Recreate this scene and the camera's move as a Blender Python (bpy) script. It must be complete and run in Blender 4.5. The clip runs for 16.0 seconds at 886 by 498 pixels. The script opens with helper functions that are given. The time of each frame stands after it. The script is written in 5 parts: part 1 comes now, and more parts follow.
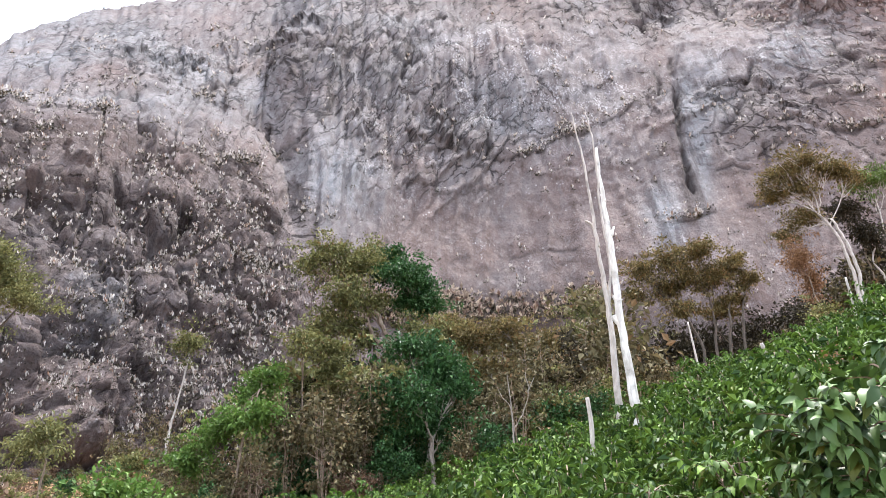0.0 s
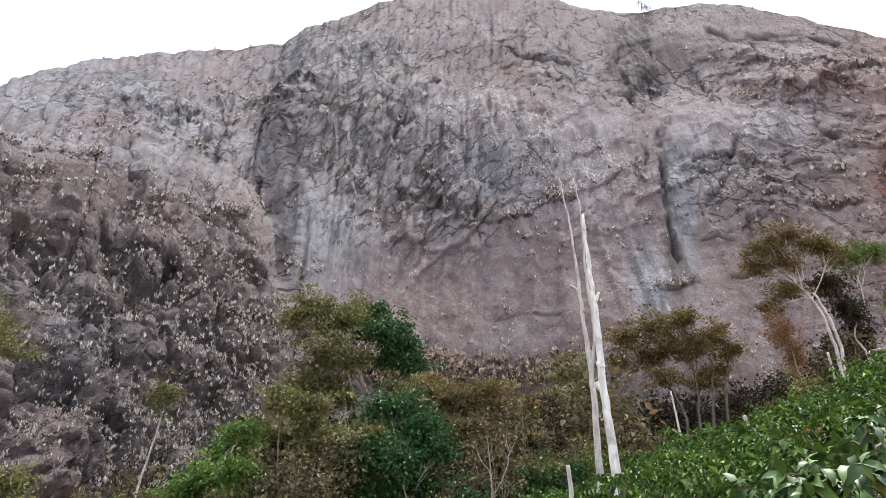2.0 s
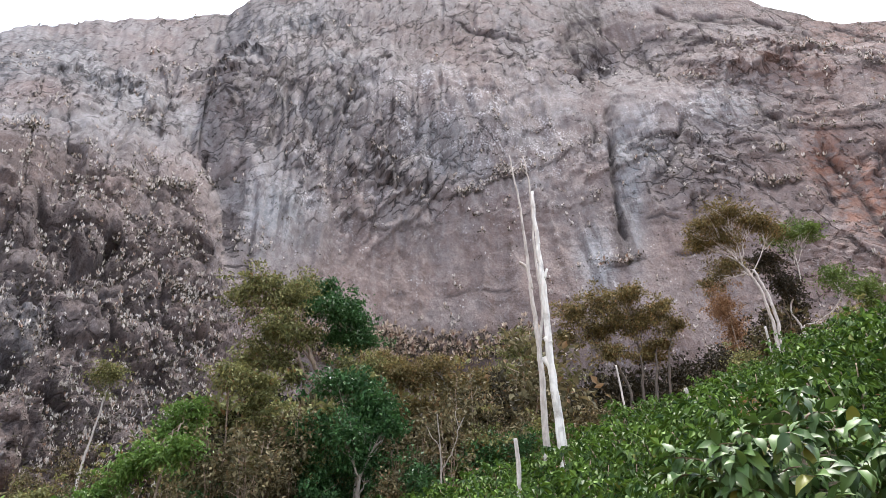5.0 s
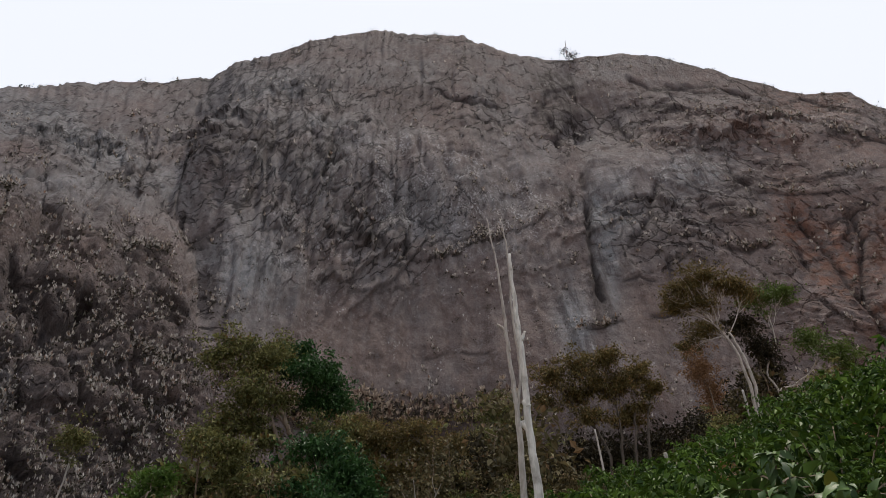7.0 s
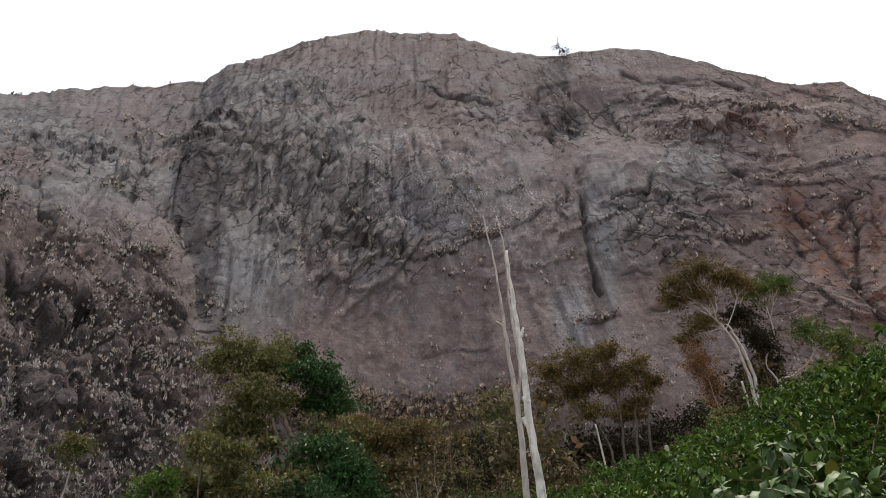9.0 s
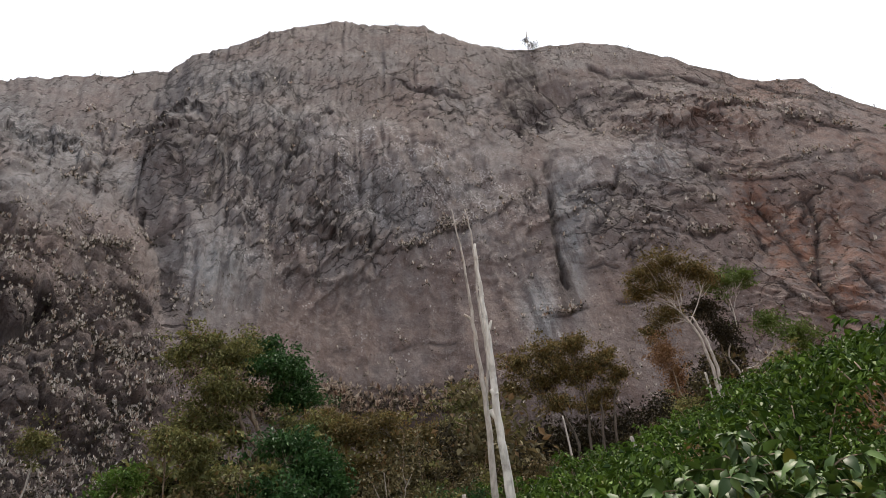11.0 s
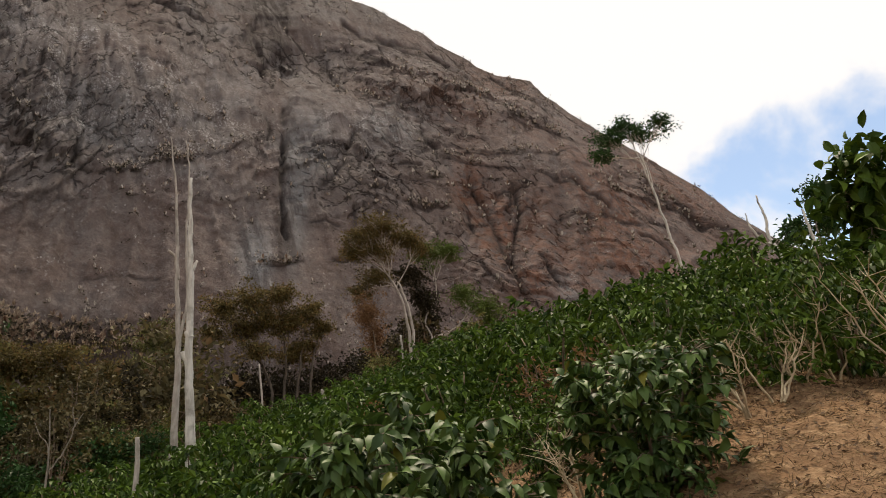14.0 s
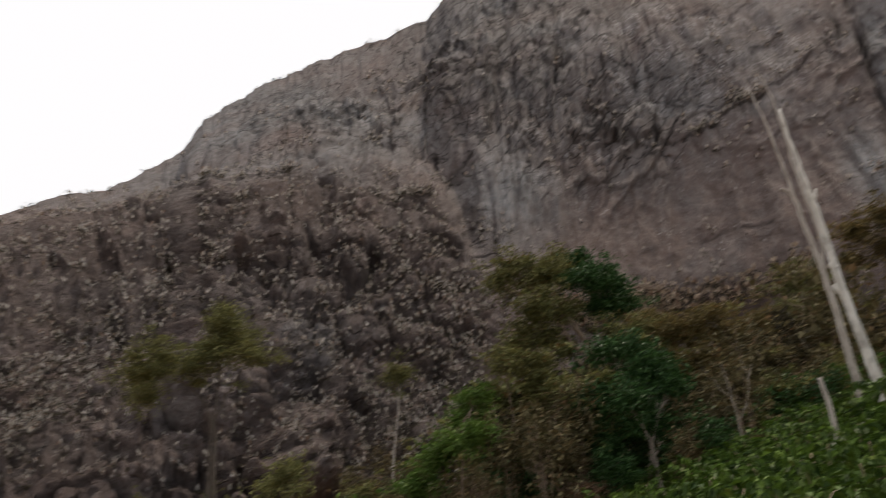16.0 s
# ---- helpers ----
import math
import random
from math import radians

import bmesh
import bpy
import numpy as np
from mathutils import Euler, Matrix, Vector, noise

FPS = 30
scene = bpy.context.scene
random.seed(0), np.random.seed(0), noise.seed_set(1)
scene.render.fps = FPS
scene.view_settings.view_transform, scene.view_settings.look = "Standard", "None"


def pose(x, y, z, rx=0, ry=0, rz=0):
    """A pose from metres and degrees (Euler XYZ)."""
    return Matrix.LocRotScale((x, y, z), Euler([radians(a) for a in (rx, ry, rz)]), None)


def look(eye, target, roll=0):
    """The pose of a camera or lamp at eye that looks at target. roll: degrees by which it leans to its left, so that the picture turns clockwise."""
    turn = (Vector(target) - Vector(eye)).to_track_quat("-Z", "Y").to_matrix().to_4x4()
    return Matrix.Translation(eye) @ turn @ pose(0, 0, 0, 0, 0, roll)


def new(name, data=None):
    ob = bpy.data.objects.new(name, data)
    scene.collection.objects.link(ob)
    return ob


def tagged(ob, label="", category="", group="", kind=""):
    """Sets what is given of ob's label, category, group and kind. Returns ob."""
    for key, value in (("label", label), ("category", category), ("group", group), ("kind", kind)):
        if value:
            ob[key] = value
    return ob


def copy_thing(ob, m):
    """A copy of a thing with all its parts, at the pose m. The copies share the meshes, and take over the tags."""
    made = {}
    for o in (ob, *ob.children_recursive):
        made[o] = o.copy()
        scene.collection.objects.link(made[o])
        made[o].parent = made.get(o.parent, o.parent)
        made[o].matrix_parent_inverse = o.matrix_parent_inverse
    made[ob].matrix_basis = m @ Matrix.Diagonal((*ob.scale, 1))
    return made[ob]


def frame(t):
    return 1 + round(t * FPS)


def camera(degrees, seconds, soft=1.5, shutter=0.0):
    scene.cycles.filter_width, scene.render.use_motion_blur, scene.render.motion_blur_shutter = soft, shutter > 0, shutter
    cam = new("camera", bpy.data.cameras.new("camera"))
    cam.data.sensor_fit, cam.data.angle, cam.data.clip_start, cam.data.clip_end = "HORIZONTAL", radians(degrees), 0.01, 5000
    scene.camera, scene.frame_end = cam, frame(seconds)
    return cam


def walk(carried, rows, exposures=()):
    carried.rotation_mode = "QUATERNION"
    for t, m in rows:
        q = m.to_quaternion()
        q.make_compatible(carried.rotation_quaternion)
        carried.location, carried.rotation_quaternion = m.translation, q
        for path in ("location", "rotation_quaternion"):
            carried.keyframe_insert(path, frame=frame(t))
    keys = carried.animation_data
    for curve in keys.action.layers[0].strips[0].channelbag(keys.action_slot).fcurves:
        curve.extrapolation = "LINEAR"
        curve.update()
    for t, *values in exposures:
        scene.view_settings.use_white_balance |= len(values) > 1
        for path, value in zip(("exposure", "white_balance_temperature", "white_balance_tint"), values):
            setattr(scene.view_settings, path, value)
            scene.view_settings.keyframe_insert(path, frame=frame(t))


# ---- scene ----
# Camera: one standing place, a phone held at arm's length and swung round.
cam = camera(61.9, 16.0, soft=0.5, shutter=0.3)
EYE_Z = 1.6
ARM = 0.3
ROWS = [
    (0.0, 109.666, -0.269, -0.096), (0.5, 110.883, -1.104, -0.002), (1.0, 112.424, -2.009, -0.615),
    (1.5, 113.824, -2.165, -1.188), (2.0, 114.309, -1.944, -1.930), (2.5, 114.088, -1.712, -2.968),
    (3.0, 113.209, -1.647, -3.766), (3.5, 112.149, -1.341, -4.301), (6.0, 114.209, -0.440, -6.322),
    (6.5, 116.443, -0.329, -6.818), (7.0, 117.392, -0.040, -7.119), (7.5, 117.352, 0.291, -6.786),
    (8.0, 117.190, 0.601, -6.691), (8.5, 117.337, 0.965, -6.591), (11.0, 116.670, 2.250, -8.928),
    (11.5, 116.969, 2.340, -11.033), (12.0, 116.332, 1.773, -17.357), (12.5, 114.461, 1.799, -25.532),
    (13.0, 112.669, 2.369, -31.319), (13.5, 111.822, 2.727, -33.000), (14.0, 111.943, 2.968, -31.941),
    (14.5, 113.760, 3.125, -26.565), (15.0, 115.632, 4.207, -13.225), (15.5, 114.554, 4.748, 2.403),
    (16.0, 111.089, 3.956, 16.308),
]
EXPOSURES = [(0.0, 1.33, 6230, 13), (0.5, 1.00, 6230, 13), (1.0, 0.93, 6240, 13), (2.0, 0.80, 6260, 13), (3.5, 1.02, 6260, 13), (5.8, 0.80, 6300, 13), (6.5, -0.05, 6320, 12), (7.0, -0.68, 6740, 12), (7.5, -0.40, 6720, 12), (8.5, -0.25, 6720, 12),
             (11.0, -0.12, 6970, 12), (12.0, -0.20, 7220, 12), (13.5, -0.53, 7880, 12), (14.5, -0.55, 7880, 12), (15.2, -0.62, 7820, 12), (16.0, -0.60, 7380, 12)]
walk(cam, [(t, pose(-ARM * math.sin(radians(rz)), ARM * math.cos(radians(rz)) - ARM, EYE_Z, rx, ry, rz))
           for t, rx, ry, rz in ROWS], EXPOSURES)

# ---- world and sun ----
SUN_EL, SUN_AZ = 68.0, 32.0
world = bpy.data.worlds.new("sky")
scene.world = world
world.use_nodes = True


def tree_of(owner):
    owner.use_nodes = True
    t = owner.node_tree
    t.nodes.clear()
    return t


def node(t, kind, sets=None, **props):
    n = t.nodes.new(kind)
    for k, v in props.items():
        setattr(n, k, v)
    for k, v in (sets or {}).items():
        n.inputs[k].default_value = v
    return n


wt = tree_of(world)
sky = node(wt, "ShaderNodeTexSky", sky_type="NISHITA", sun_disc=False, sun_elevation=radians(SUN_EL),
           sun_rotation=radians(SUN_AZ), air_density=1.1, dust_density=0.0, ozone_density=1.6)
bg_blue = node(wt, "ShaderNodeBackground", {"Strength": 0.28})
bg_cloud = node(wt, "ShaderNodeBackground", {"Color": (0.88, 0.945, 1.06, 1), "Strength": 1.6})
coord = node(wt, "ShaderNodeTexCoord")
cloud = node(wt, "ShaderNodeTexNoise", {"Scale": 4.2, "Detail": 6.0, "Roughness": 0.55, "Distortion": 0.3})
sep = node(wt, "ShaderNodeSeparateXYZ")
east = node(wt, "ShaderNodeMapRange", {"From Min": 0.61, "From Max": 0.76, "To Min": 0.5, "To Max": -0.04})
high = node(wt, "ShaderNodeMapRange", {"From Min": 0.40, "From Max": 0.52, "To Min": 0.0, "To Max": 0.22})
lift = node(wt, "ShaderNodeMath", operation="ADD")
add = node(wt, "ShaderNodeMath", operation="ADD")
ramp = node(wt, "ShaderNodeMapRange", {"From Min": 0.50, "From Max": 0.66, "To Min": 0.06}, interpolation_type="SMOOTHSTEP")
mixw = node(wt, "ShaderNodeMixShader")
outw = node(wt, "ShaderNodeOutputWorld")
for a, b in ((coord.outputs["Generated"], cloud.inputs["Vector"]), (coord.outputs["Generated"], sep.inputs[0]),
             (sep.outputs["X"], east.inputs["Value"]), (east.outputs[0], add.inputs[0]), (cloud.outputs["Fac"], add.inputs[1]),
             (sep.outputs["Z"], high.inputs["Value"]), (add.outputs[0], lift.inputs[0]), (high.outputs[0], lift.inputs[1]), (lift.outputs[0], ramp.inputs["Value"]), (sky.outputs[0], bg_blue.inputs["Color"]), (ramp.outputs[0], mixw.inputs[0]),
             (bg_blue.outputs[0], mixw.inputs[1]), (bg_cloud.outputs[0], mixw.inputs[2]), (mixw.outputs[0], outw.inputs[0])):
    wt.links.new(a, b)

sun_data = bpy.data.lights.new("sun", "SUN")
sun_data.energy, sun_data.angle, sun_data.color = 5.0, radians(3), (1.0, 0.93, 0.84)
sun = new("sun", sun_data)
sa, se = radians(SUN_AZ), radians(SUN_EL)
sun.matrix_world = look((0, 0, 0), (-math.sin(sa) * math.cos(se), -math.cos(sa) * math.cos(se), -math.sin(se)))


# ---- materials ----
def mat(name, rough=0.8):
    m = bpy.data.materials.new(name)
    t = tree_of(m)
    out = node(t, "ShaderNodeOutputMaterial")
    bsdf = node(t, "ShaderNodeBsdfPrincipled", {"Roughness": rough})
    t.links.new(bsdf.outputs[0], out.inputs[0])
    return m, t, bsdf, out


def place(t, scale=(1, 1, 1), rot=(0, 0, 0)):
    g = node(t, "ShaderNodeNewGeometry")
    mp = node(t, "ShaderNodeMapping", {"Scale": scale, "Rotation": rot})
    t.links.new(g.outputs["Position"], mp.inputs["Vector"])
    return mp.outputs[0]


def tex_noise(t, vec, scale, detail=6.0, rough=0.6, distort=0.0):
    n = node(t, "ShaderNodeTexNoise", {"Scale": scale, "Detail": detail, "Roughness": rough, "Distortion": distort})
    if vec is not None:
        t.links.new(vec, n.inputs["Vector"])
    return n.outputs["Fac"]


def ramp_of(t, value, lo, hi, a=0.0, b=1.0):
    r = node(t, "ShaderNodeMapRange", {"From Min": lo, "From Max": hi, "To Min": a, "To Max": b}, interpolation_type="SMOOTHSTEP")
    t.links.new(value, r.inputs["Value"])
    return r.outputs[0]


def mix_col(t, fac, a, b):
    m = node(t, "ShaderNodeMix", data_type="RGBA")
    for sock, v in ((m.inputs[0], fac), (m.inputs[6], a), (m.inputs[7], b)):
        if isinstance(v, (tuple, float, int)):
            sock.default_value = (*v, 1) if isinstance(v, tuple) and len(v) == 3 else v
        else:
            t.links.new(v, sock)
    return m.outputs[2]


def times_(t, a, b):
    m = node(t, "ShaderNodeMath", operation="MULTIPLY")
    for sock, v in zip(m.inputs, (a, b)):
        if isinstance(v, (float, int)):
            sock.default_value = v
        else:
            t.links.new(v, sock)
    return m.outputs[0]


def bump(t, bsdf, height, strength, distance):
    b = node(t, "ShaderNodeBump", {"Strength": strength, "Distance": distance})
    t.links.new(height, b.inputs["Height"])
    t.links.new(b.outputs[0], bsdf.inputs["Normal"])
    return b


def zone(t, name):
    a = node(t, "ShaderNodeAttribute", attribute_name=name)
    return a.outputs["Fac"]


def rock_material():
    m, t, bsdf, _ = mat("granite", 0.92)
    bsdf.inputs["Specular IOR Level"].default_value = 0.12
    pos = place(t)
    soft = tex_noise(t, pos, 0.13, 5, 0.58)
    mid = tex_noise(t, pos, 0.75, 6, 0.66)
    fine = tex_noise(t, pos, 3.6, 6, 0.72)
    grain = tex_noise(t, pos, 14.0, 3, 0.7)
    streak = tex_noise(t, place(t, (1.0, 0.30, 0.10)), 1.0, 6, 0.62, 0.4)
    warm, grey = (0.137, 0.100, 0.093), (0.144, 0.131, 0.132)
    c = mix_col(t, ramp_of(t, soft, 0.38, 0.62), warm, grey)
    large = tex_noise(t, place(t, (1.0, 1.0, 0.6)), 0.085, 5, 0.6, 0.6)
    c = mix_col(t, ramp_of(t, large, 0.50, 0.36, 0.0, 0.55), c, (0.078, 0.056, 0.051))
    c = mix_col(t, ramp_of(t, large, 0.52, 0.66, 0.0, 0.45), c, (0.185, 0.168, 0.166))
    c = mix_col(t, ramp_of(t, mid, 0.52, 0.30, 0.0, 0.42), c, (0.066, 0.050, 0.047))
    c = mix_col(t, ramp_of(t, mid, 0.54, 0.72, 0.0, 0.42), c, (0.205, 0.182, 0.178))
    c = mix_col(t, times_(t, ramp_of(t, streak, 0.52, 0.64), 0.6), c, (0.088, 0.064, 0.056))
    c = mix_col(t, times_(t, ramp_of(t, streak, 0.46, 0.34), 0.5), c, (0.178, 0.166, 0.166))
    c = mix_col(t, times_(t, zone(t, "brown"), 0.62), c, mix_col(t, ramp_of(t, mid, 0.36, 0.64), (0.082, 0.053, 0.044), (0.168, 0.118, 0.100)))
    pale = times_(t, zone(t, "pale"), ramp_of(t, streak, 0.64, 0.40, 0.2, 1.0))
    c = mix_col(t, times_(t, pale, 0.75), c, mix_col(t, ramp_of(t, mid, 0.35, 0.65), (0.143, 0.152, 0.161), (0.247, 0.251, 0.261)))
    c = mix_col(t, ramp_of(t, fine, 0.54, 0.64, 0.0, 0.30), c, (0.270, 0.250, 0.245))
    c = mix_col(t, ramp_of(t, fine, 0.46, 0.37, 0.0, 0.42), c, (0.036, 0.028, 0.027))
    blot = tex_noise(t, place(t, (1.0, 1.0, 0.7)), 1.5, 6, 0.7, 0.5)
    c = mix_col(t, ramp_of(t, blot, 0.55, 0.63, 0.0, 0.32), c, (0.225, 0.208, 0.205))
    c = mix_col(t, ramp_of(t, blot, 0.45, 0.37, 0.0, 0.32), c, (0.050, 0.038, 0.036))
    c = mix_col(t, ramp_of(t, grain, 0.40, 0.66, 0.0, 0.22), c, (0.23, 0.21, 0.205))

    def total(a, b, how="ADD"):
        k = node(t, "ShaderNodeMath", operation=how)
        for sock, v in zip(k.inputs, (a, b)):
            if isinstance(v, float):
                sock.default_value = v
            else:
                t.links.new(v, sock)
        return k.outputs[0]

    # slabs along the lie of the sheets, each of its own tone, with broken dark joints between them
    crack = None
    for su, sv, w, line, lo, tone_by in ((0.11, 0.24, 0.0, 0.044, 0.445, 0.30), (0.27, 0.52, 4.0, 0.070, 0.465, 0.34), (0.62, 1.05, 9.0, 0.060, 0.57, 0.30)):
        cb = node(t, "ShaderNodeCombineXYZ", {2: w})
        ragged = tex_noise(t, pos, 0.25 + 0.10 * w, 5, 0.65)
        t.links.new(total(times_(t, zone(t, "lay_u"), su), times_(t, ragged, 0.6)), cb.inputs[0])
        t.links.new(total(times_(t, zone(t, "lay_v"), sv), times_(t, ragged, -0.8)), cb.inputs[1])
        v = node(t, "ShaderNodeTexVoronoi", {"Scale": 1.0, "Randomness": 1.0}, voronoi_dimensions="2D", feature="DISTANCE_TO_EDGE")
        who = node(t, "ShaderNodeTexVoronoi", {"Scale": 1.0, "Randomness": 1.0}, voronoi_dimensions="2D")
        t.links.new(cb.outputs[0], v.inputs["Vector"])
        t.links.new(cb.outputs[0], who.inputs["Vector"])
        tone = node(t, "ShaderNodeSeparateColor")
        t.links.new(who.outputs["Color"], tone.inputs[0])
        rough_here = ramp_of(t, zone(t, "rough"), 0.05, 0.6, 0.25, 1.0)
        c = mix_col(t, times_(t, ramp_of(t, tone.outputs[0], 0.45, 0.95, 0.0, tone_by), rough_here), c, (0.205, 0.186, 0.184))
        c = mix_col(t, times_(t, ramp_of(t, tone.outputs[1], 0.45, 0.95, 0.0, tone_by), rough_here), c, (0.062, 0.048, 0.046))
        gate = ramp_of(t, total(times_(t, zone(t, "rough"), 0.20), tex_noise(t, pos, 0.45 + 0.08 * w, 5, 0.7)), lo + 0.06, lo + 0.14)
        one = times_(t, times_(t, ramp_of(t, v.outputs["Distance"], line, line * 0.2), gate), ramp_of(t, zone(t, "rough"), 0.06, 0.26))
        crack = one if crack is None else total(crack, one, "MAXIMUM")
    c = mix_col(t, times_(t, crack, 0.85), c, (0.020, 0.015, 0.014))
    # lichen in pale ragged flecks, thick in places and thin over all
    thick = times_(t, zone(t, "lichen"), ramp_of(t, tex_noise(t, pos, 0.34, 5, 0.66), 0.42, 0.62))
    thin = ramp_of(t, tex_noise(t, pos, 0.40, 4, 0.6), 0.52, 0.64, 0.0, 0.7)
    for size, patch, keep, reach in ((3.1, thick, 0.6, 0.42), (5.0, thick, 0.7, 0.44), (1.9, thick, 0.25, 0.36), (3.8, thin, 0.28, 0.36)):
        v = node(t, "ShaderNodeTexVoronoi", {"Scale": size, "Randomness": 1.0})
        t.links.new(place(t, (1.0, 1.0, 0.62)), v.inputs["Vector"])
        far = total(v.outputs["Distance"], ramp_of(t, tex_noise(t, pos, size * 2.2, 3, 0.6), 0.3, 0.7, -0.22, 0.22))
        tone = node(t, "ShaderNodeSeparateColor")
        t.links.new(v.outputs["Color"], tone.inputs[0])
        fleck = times_(t, ramp_of(t, far, reach, reach * 0.6), ramp_of(t, tone.outputs[0], 1 - keep, 1 - keep + 0.1))
        c = mix_col(t, times_(t, times_(t, fleck, patch), 0.62), c, (0.50, 0.492, 0.495))

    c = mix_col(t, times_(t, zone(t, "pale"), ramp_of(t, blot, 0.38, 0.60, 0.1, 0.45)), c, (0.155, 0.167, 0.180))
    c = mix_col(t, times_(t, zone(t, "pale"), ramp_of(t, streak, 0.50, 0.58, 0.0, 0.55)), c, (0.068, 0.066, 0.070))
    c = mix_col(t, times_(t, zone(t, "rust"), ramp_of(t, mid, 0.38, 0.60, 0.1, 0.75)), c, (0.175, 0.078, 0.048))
    # dark streaks by the cracks, and painted shade at the wall's foot
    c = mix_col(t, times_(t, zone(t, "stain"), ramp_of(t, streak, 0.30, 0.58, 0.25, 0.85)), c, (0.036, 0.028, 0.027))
    # black in the clefts and under the ledges: humus, and shade put into the colour
    c = mix_col(t, times_(t, zone(t, "humus_shade"), ramp_of(t, fine, 0.30, 0.50, 0.25, 0.95)), c, (0.018, 0.014, 0.014))
    # earth and dry moss where the rock lies flat enough to hold it
    g = node(t, "ShaderNodeNewGeometry")
    sp = node(t, "ShaderNodeSeparateXYZ")
    t.links.new(g.outputs["Normal"], sp.inputs[0])
    flat = times_(t, ramp_of(t, sp.outputs["Z"], 0.93, 0.99), ramp_of(t, fine, 0.38, 0.6))
    c = mix_col(t, flat, c, (0.085, 0.065, 0.048))
    t.links.new(c, bsdf.inputs["Base Color"])
    height = total(total(times_(t, fine, 0.8), times_(t, blot, 1.1)), times_(t, crack, 0.7), "SUBTRACT")
    bump(t, bsdf, height, 0.9, 0.34)
    return m


def earth_material():
    m, t, bsdf, _ = mat("earth", 0.95)
    bsdf.inputs["Specular IOR Level"].default_value = 0.1
    pos = place(t)
    n1 = tex_noise(t, pos, 0.5, 6, 0.65)
    n2 = tex_noise(t, pos, 9.0, 6, 0.7)
    c = mix_col(t, ramp_of(t, n1, 0.35, 0.65), (0.15, 0.088, 0.050), (0.28, 0.165, 0.088))
    c = mix_col(t, ramp_of(t, n2, 0.45, 0.7), c, (0.34, 0.225, 0.13))
    c = mix_col(t, ramp_of(t, tex_noise(t, pos, 30.0, 4), 0.55, 0.7, 0.0, 0.7), c, (0.08, 0.05, 0.03))
    t.links.new(c, bsdf.inputs["Base Color"])
    bump(t, bsdf, n2, 0.8, 0.06)
    return m


def leaf_material(name, a, b, rough=0.5, thin=0.2, gloss=0.14, dry=None):
    m, t, bsdf, out = mat(name, rough)
    g = node(t, "ShaderNodeNewGeometry")
    rnd = g.outputs["Random Per Island"]
    c = mix_col(t, rnd, a, b)
    if dry:
        n = node(t, "ShaderNodeMath", operation="FRACT")
        t.links.new(times_(t, rnd, 17.31), n.inputs[0])
        c = mix_col(t, ramp_of(t, n.outputs[0], 1 - dry[1] - 0.02, 1 - dry[1] + 0.02), c, dry[0])
    c = mix_col(t, ramp_of(t, tex_noise(t, place(t), 1.3, 4), 0.40, 0.62, 0.0, 0.4), c, tuple(v * 0.8 for v in a))
    t.links.new(c, bsdf.inputs["Base Color"])
    bsdf.inputs["Specular IOR Level"].default_value = gloss
    tr = node(t, "ShaderNodeBsdfTranslucent")
    t.links.new(c, tr.inputs["Color"])
    mx = node(t, "ShaderNodeMixShader", {0: thin})
    t.links.new(bsdf.outputs[0], mx.inputs[1])
    t.links.new(tr.outputs[0], mx.inputs[2])
    t.links.new(mx.outputs[0], out.inputs[0])
    return m


def bark_material(name, a, b, scale=14.0, stain=(0.08, 0.07, 0.06), amount=0.4):
    m, t, bsdf, _ = mat(name, 0.85)
    pos = place(t, (1, 1, 0.25))
    n1 = tex_noise(t, pos, scale, 6, 0.65)
    n2 = tex_noise(t, place(t), 2.2, 4)
    c = mix_col(t, ramp_of(t, n1, 0.35, 0.65), a, b)
    c = mix_col(t, ramp_of(t, n2, 0.52, 0.7, 0.0, amount), c, stain)
    t.links.new(c, bsdf.inputs["Base Color"])
    bump(t, bsdf, n1, 0.6, 0.02)
    return m


M_ROCK = rock_material()
M_EARTH = earth_material()
M_COFFEE = leaf_material("coffee_leaf", (0.014, 0.037, 0.007), (0.104, 0.178, 0.024), 0.58, 0.10, 0.15, dry=((0.16, 0.15, 0.03), 0.008))
M_MATURE = leaf_material("mature_coffee_leaf", (0.018, 0.044, 0.011), (0.085, 0.148, 0.034), 0.5, 0.08, 0.2, dry=((0.17, 0.17, 0.03), 0.03))
M_DARK = leaf_material("dark_green_leaf", (0.014, 0.042, 0.013), (0.056, 0.126, 0.038), 0.5, 0.14)
M_LIGHT = leaf_material("light_green_leaf", (0.045, 0.095, 0.016), (0.125, 0.200, 0.042), 0.5)
M_OLIVE = leaf_material("olive_leaf", (0.050, 0.060, 0.020), (0.215, 0.205, 0.078), 0.6, 0.2, dry=((0.15, 0.09, 0.035), 0.05))
M_BROWN = leaf_material("dry_olive_leaf", (0.042, 0.038, 0.018), (0.165, 0.138, 0.070), 0.7, 0.16, dry=((0.16, 0.105, 0.055), 0.10))
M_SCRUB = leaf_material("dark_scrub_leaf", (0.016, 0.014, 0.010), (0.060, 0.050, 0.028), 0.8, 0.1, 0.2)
M_FEATHER = leaf_material("feathery_olive_leaf", (0.075, 0.085, 0.030), (0.215, 0.205, 0.080), 0.6)
M_FRESH = leaf_material("fresh_green_leaf", (0.055, 0.090, 0.018), (0.115, 0.160, 0.040), 0.55)
M_DRY = leaf_material("withered_leaf", (0.085, 0.055, 0.036), (0.17, 0.115, 0.075), 0.8, 0.2, 0.2)
M_BROM = leaf_material("bromeliad_leaf", (0.24, 0.215, 0.18), (0.54, 0.50, 0.46), 0.6, 0.1, 0.3, dry=((0.20, 0.12, 0.08), 0.2))
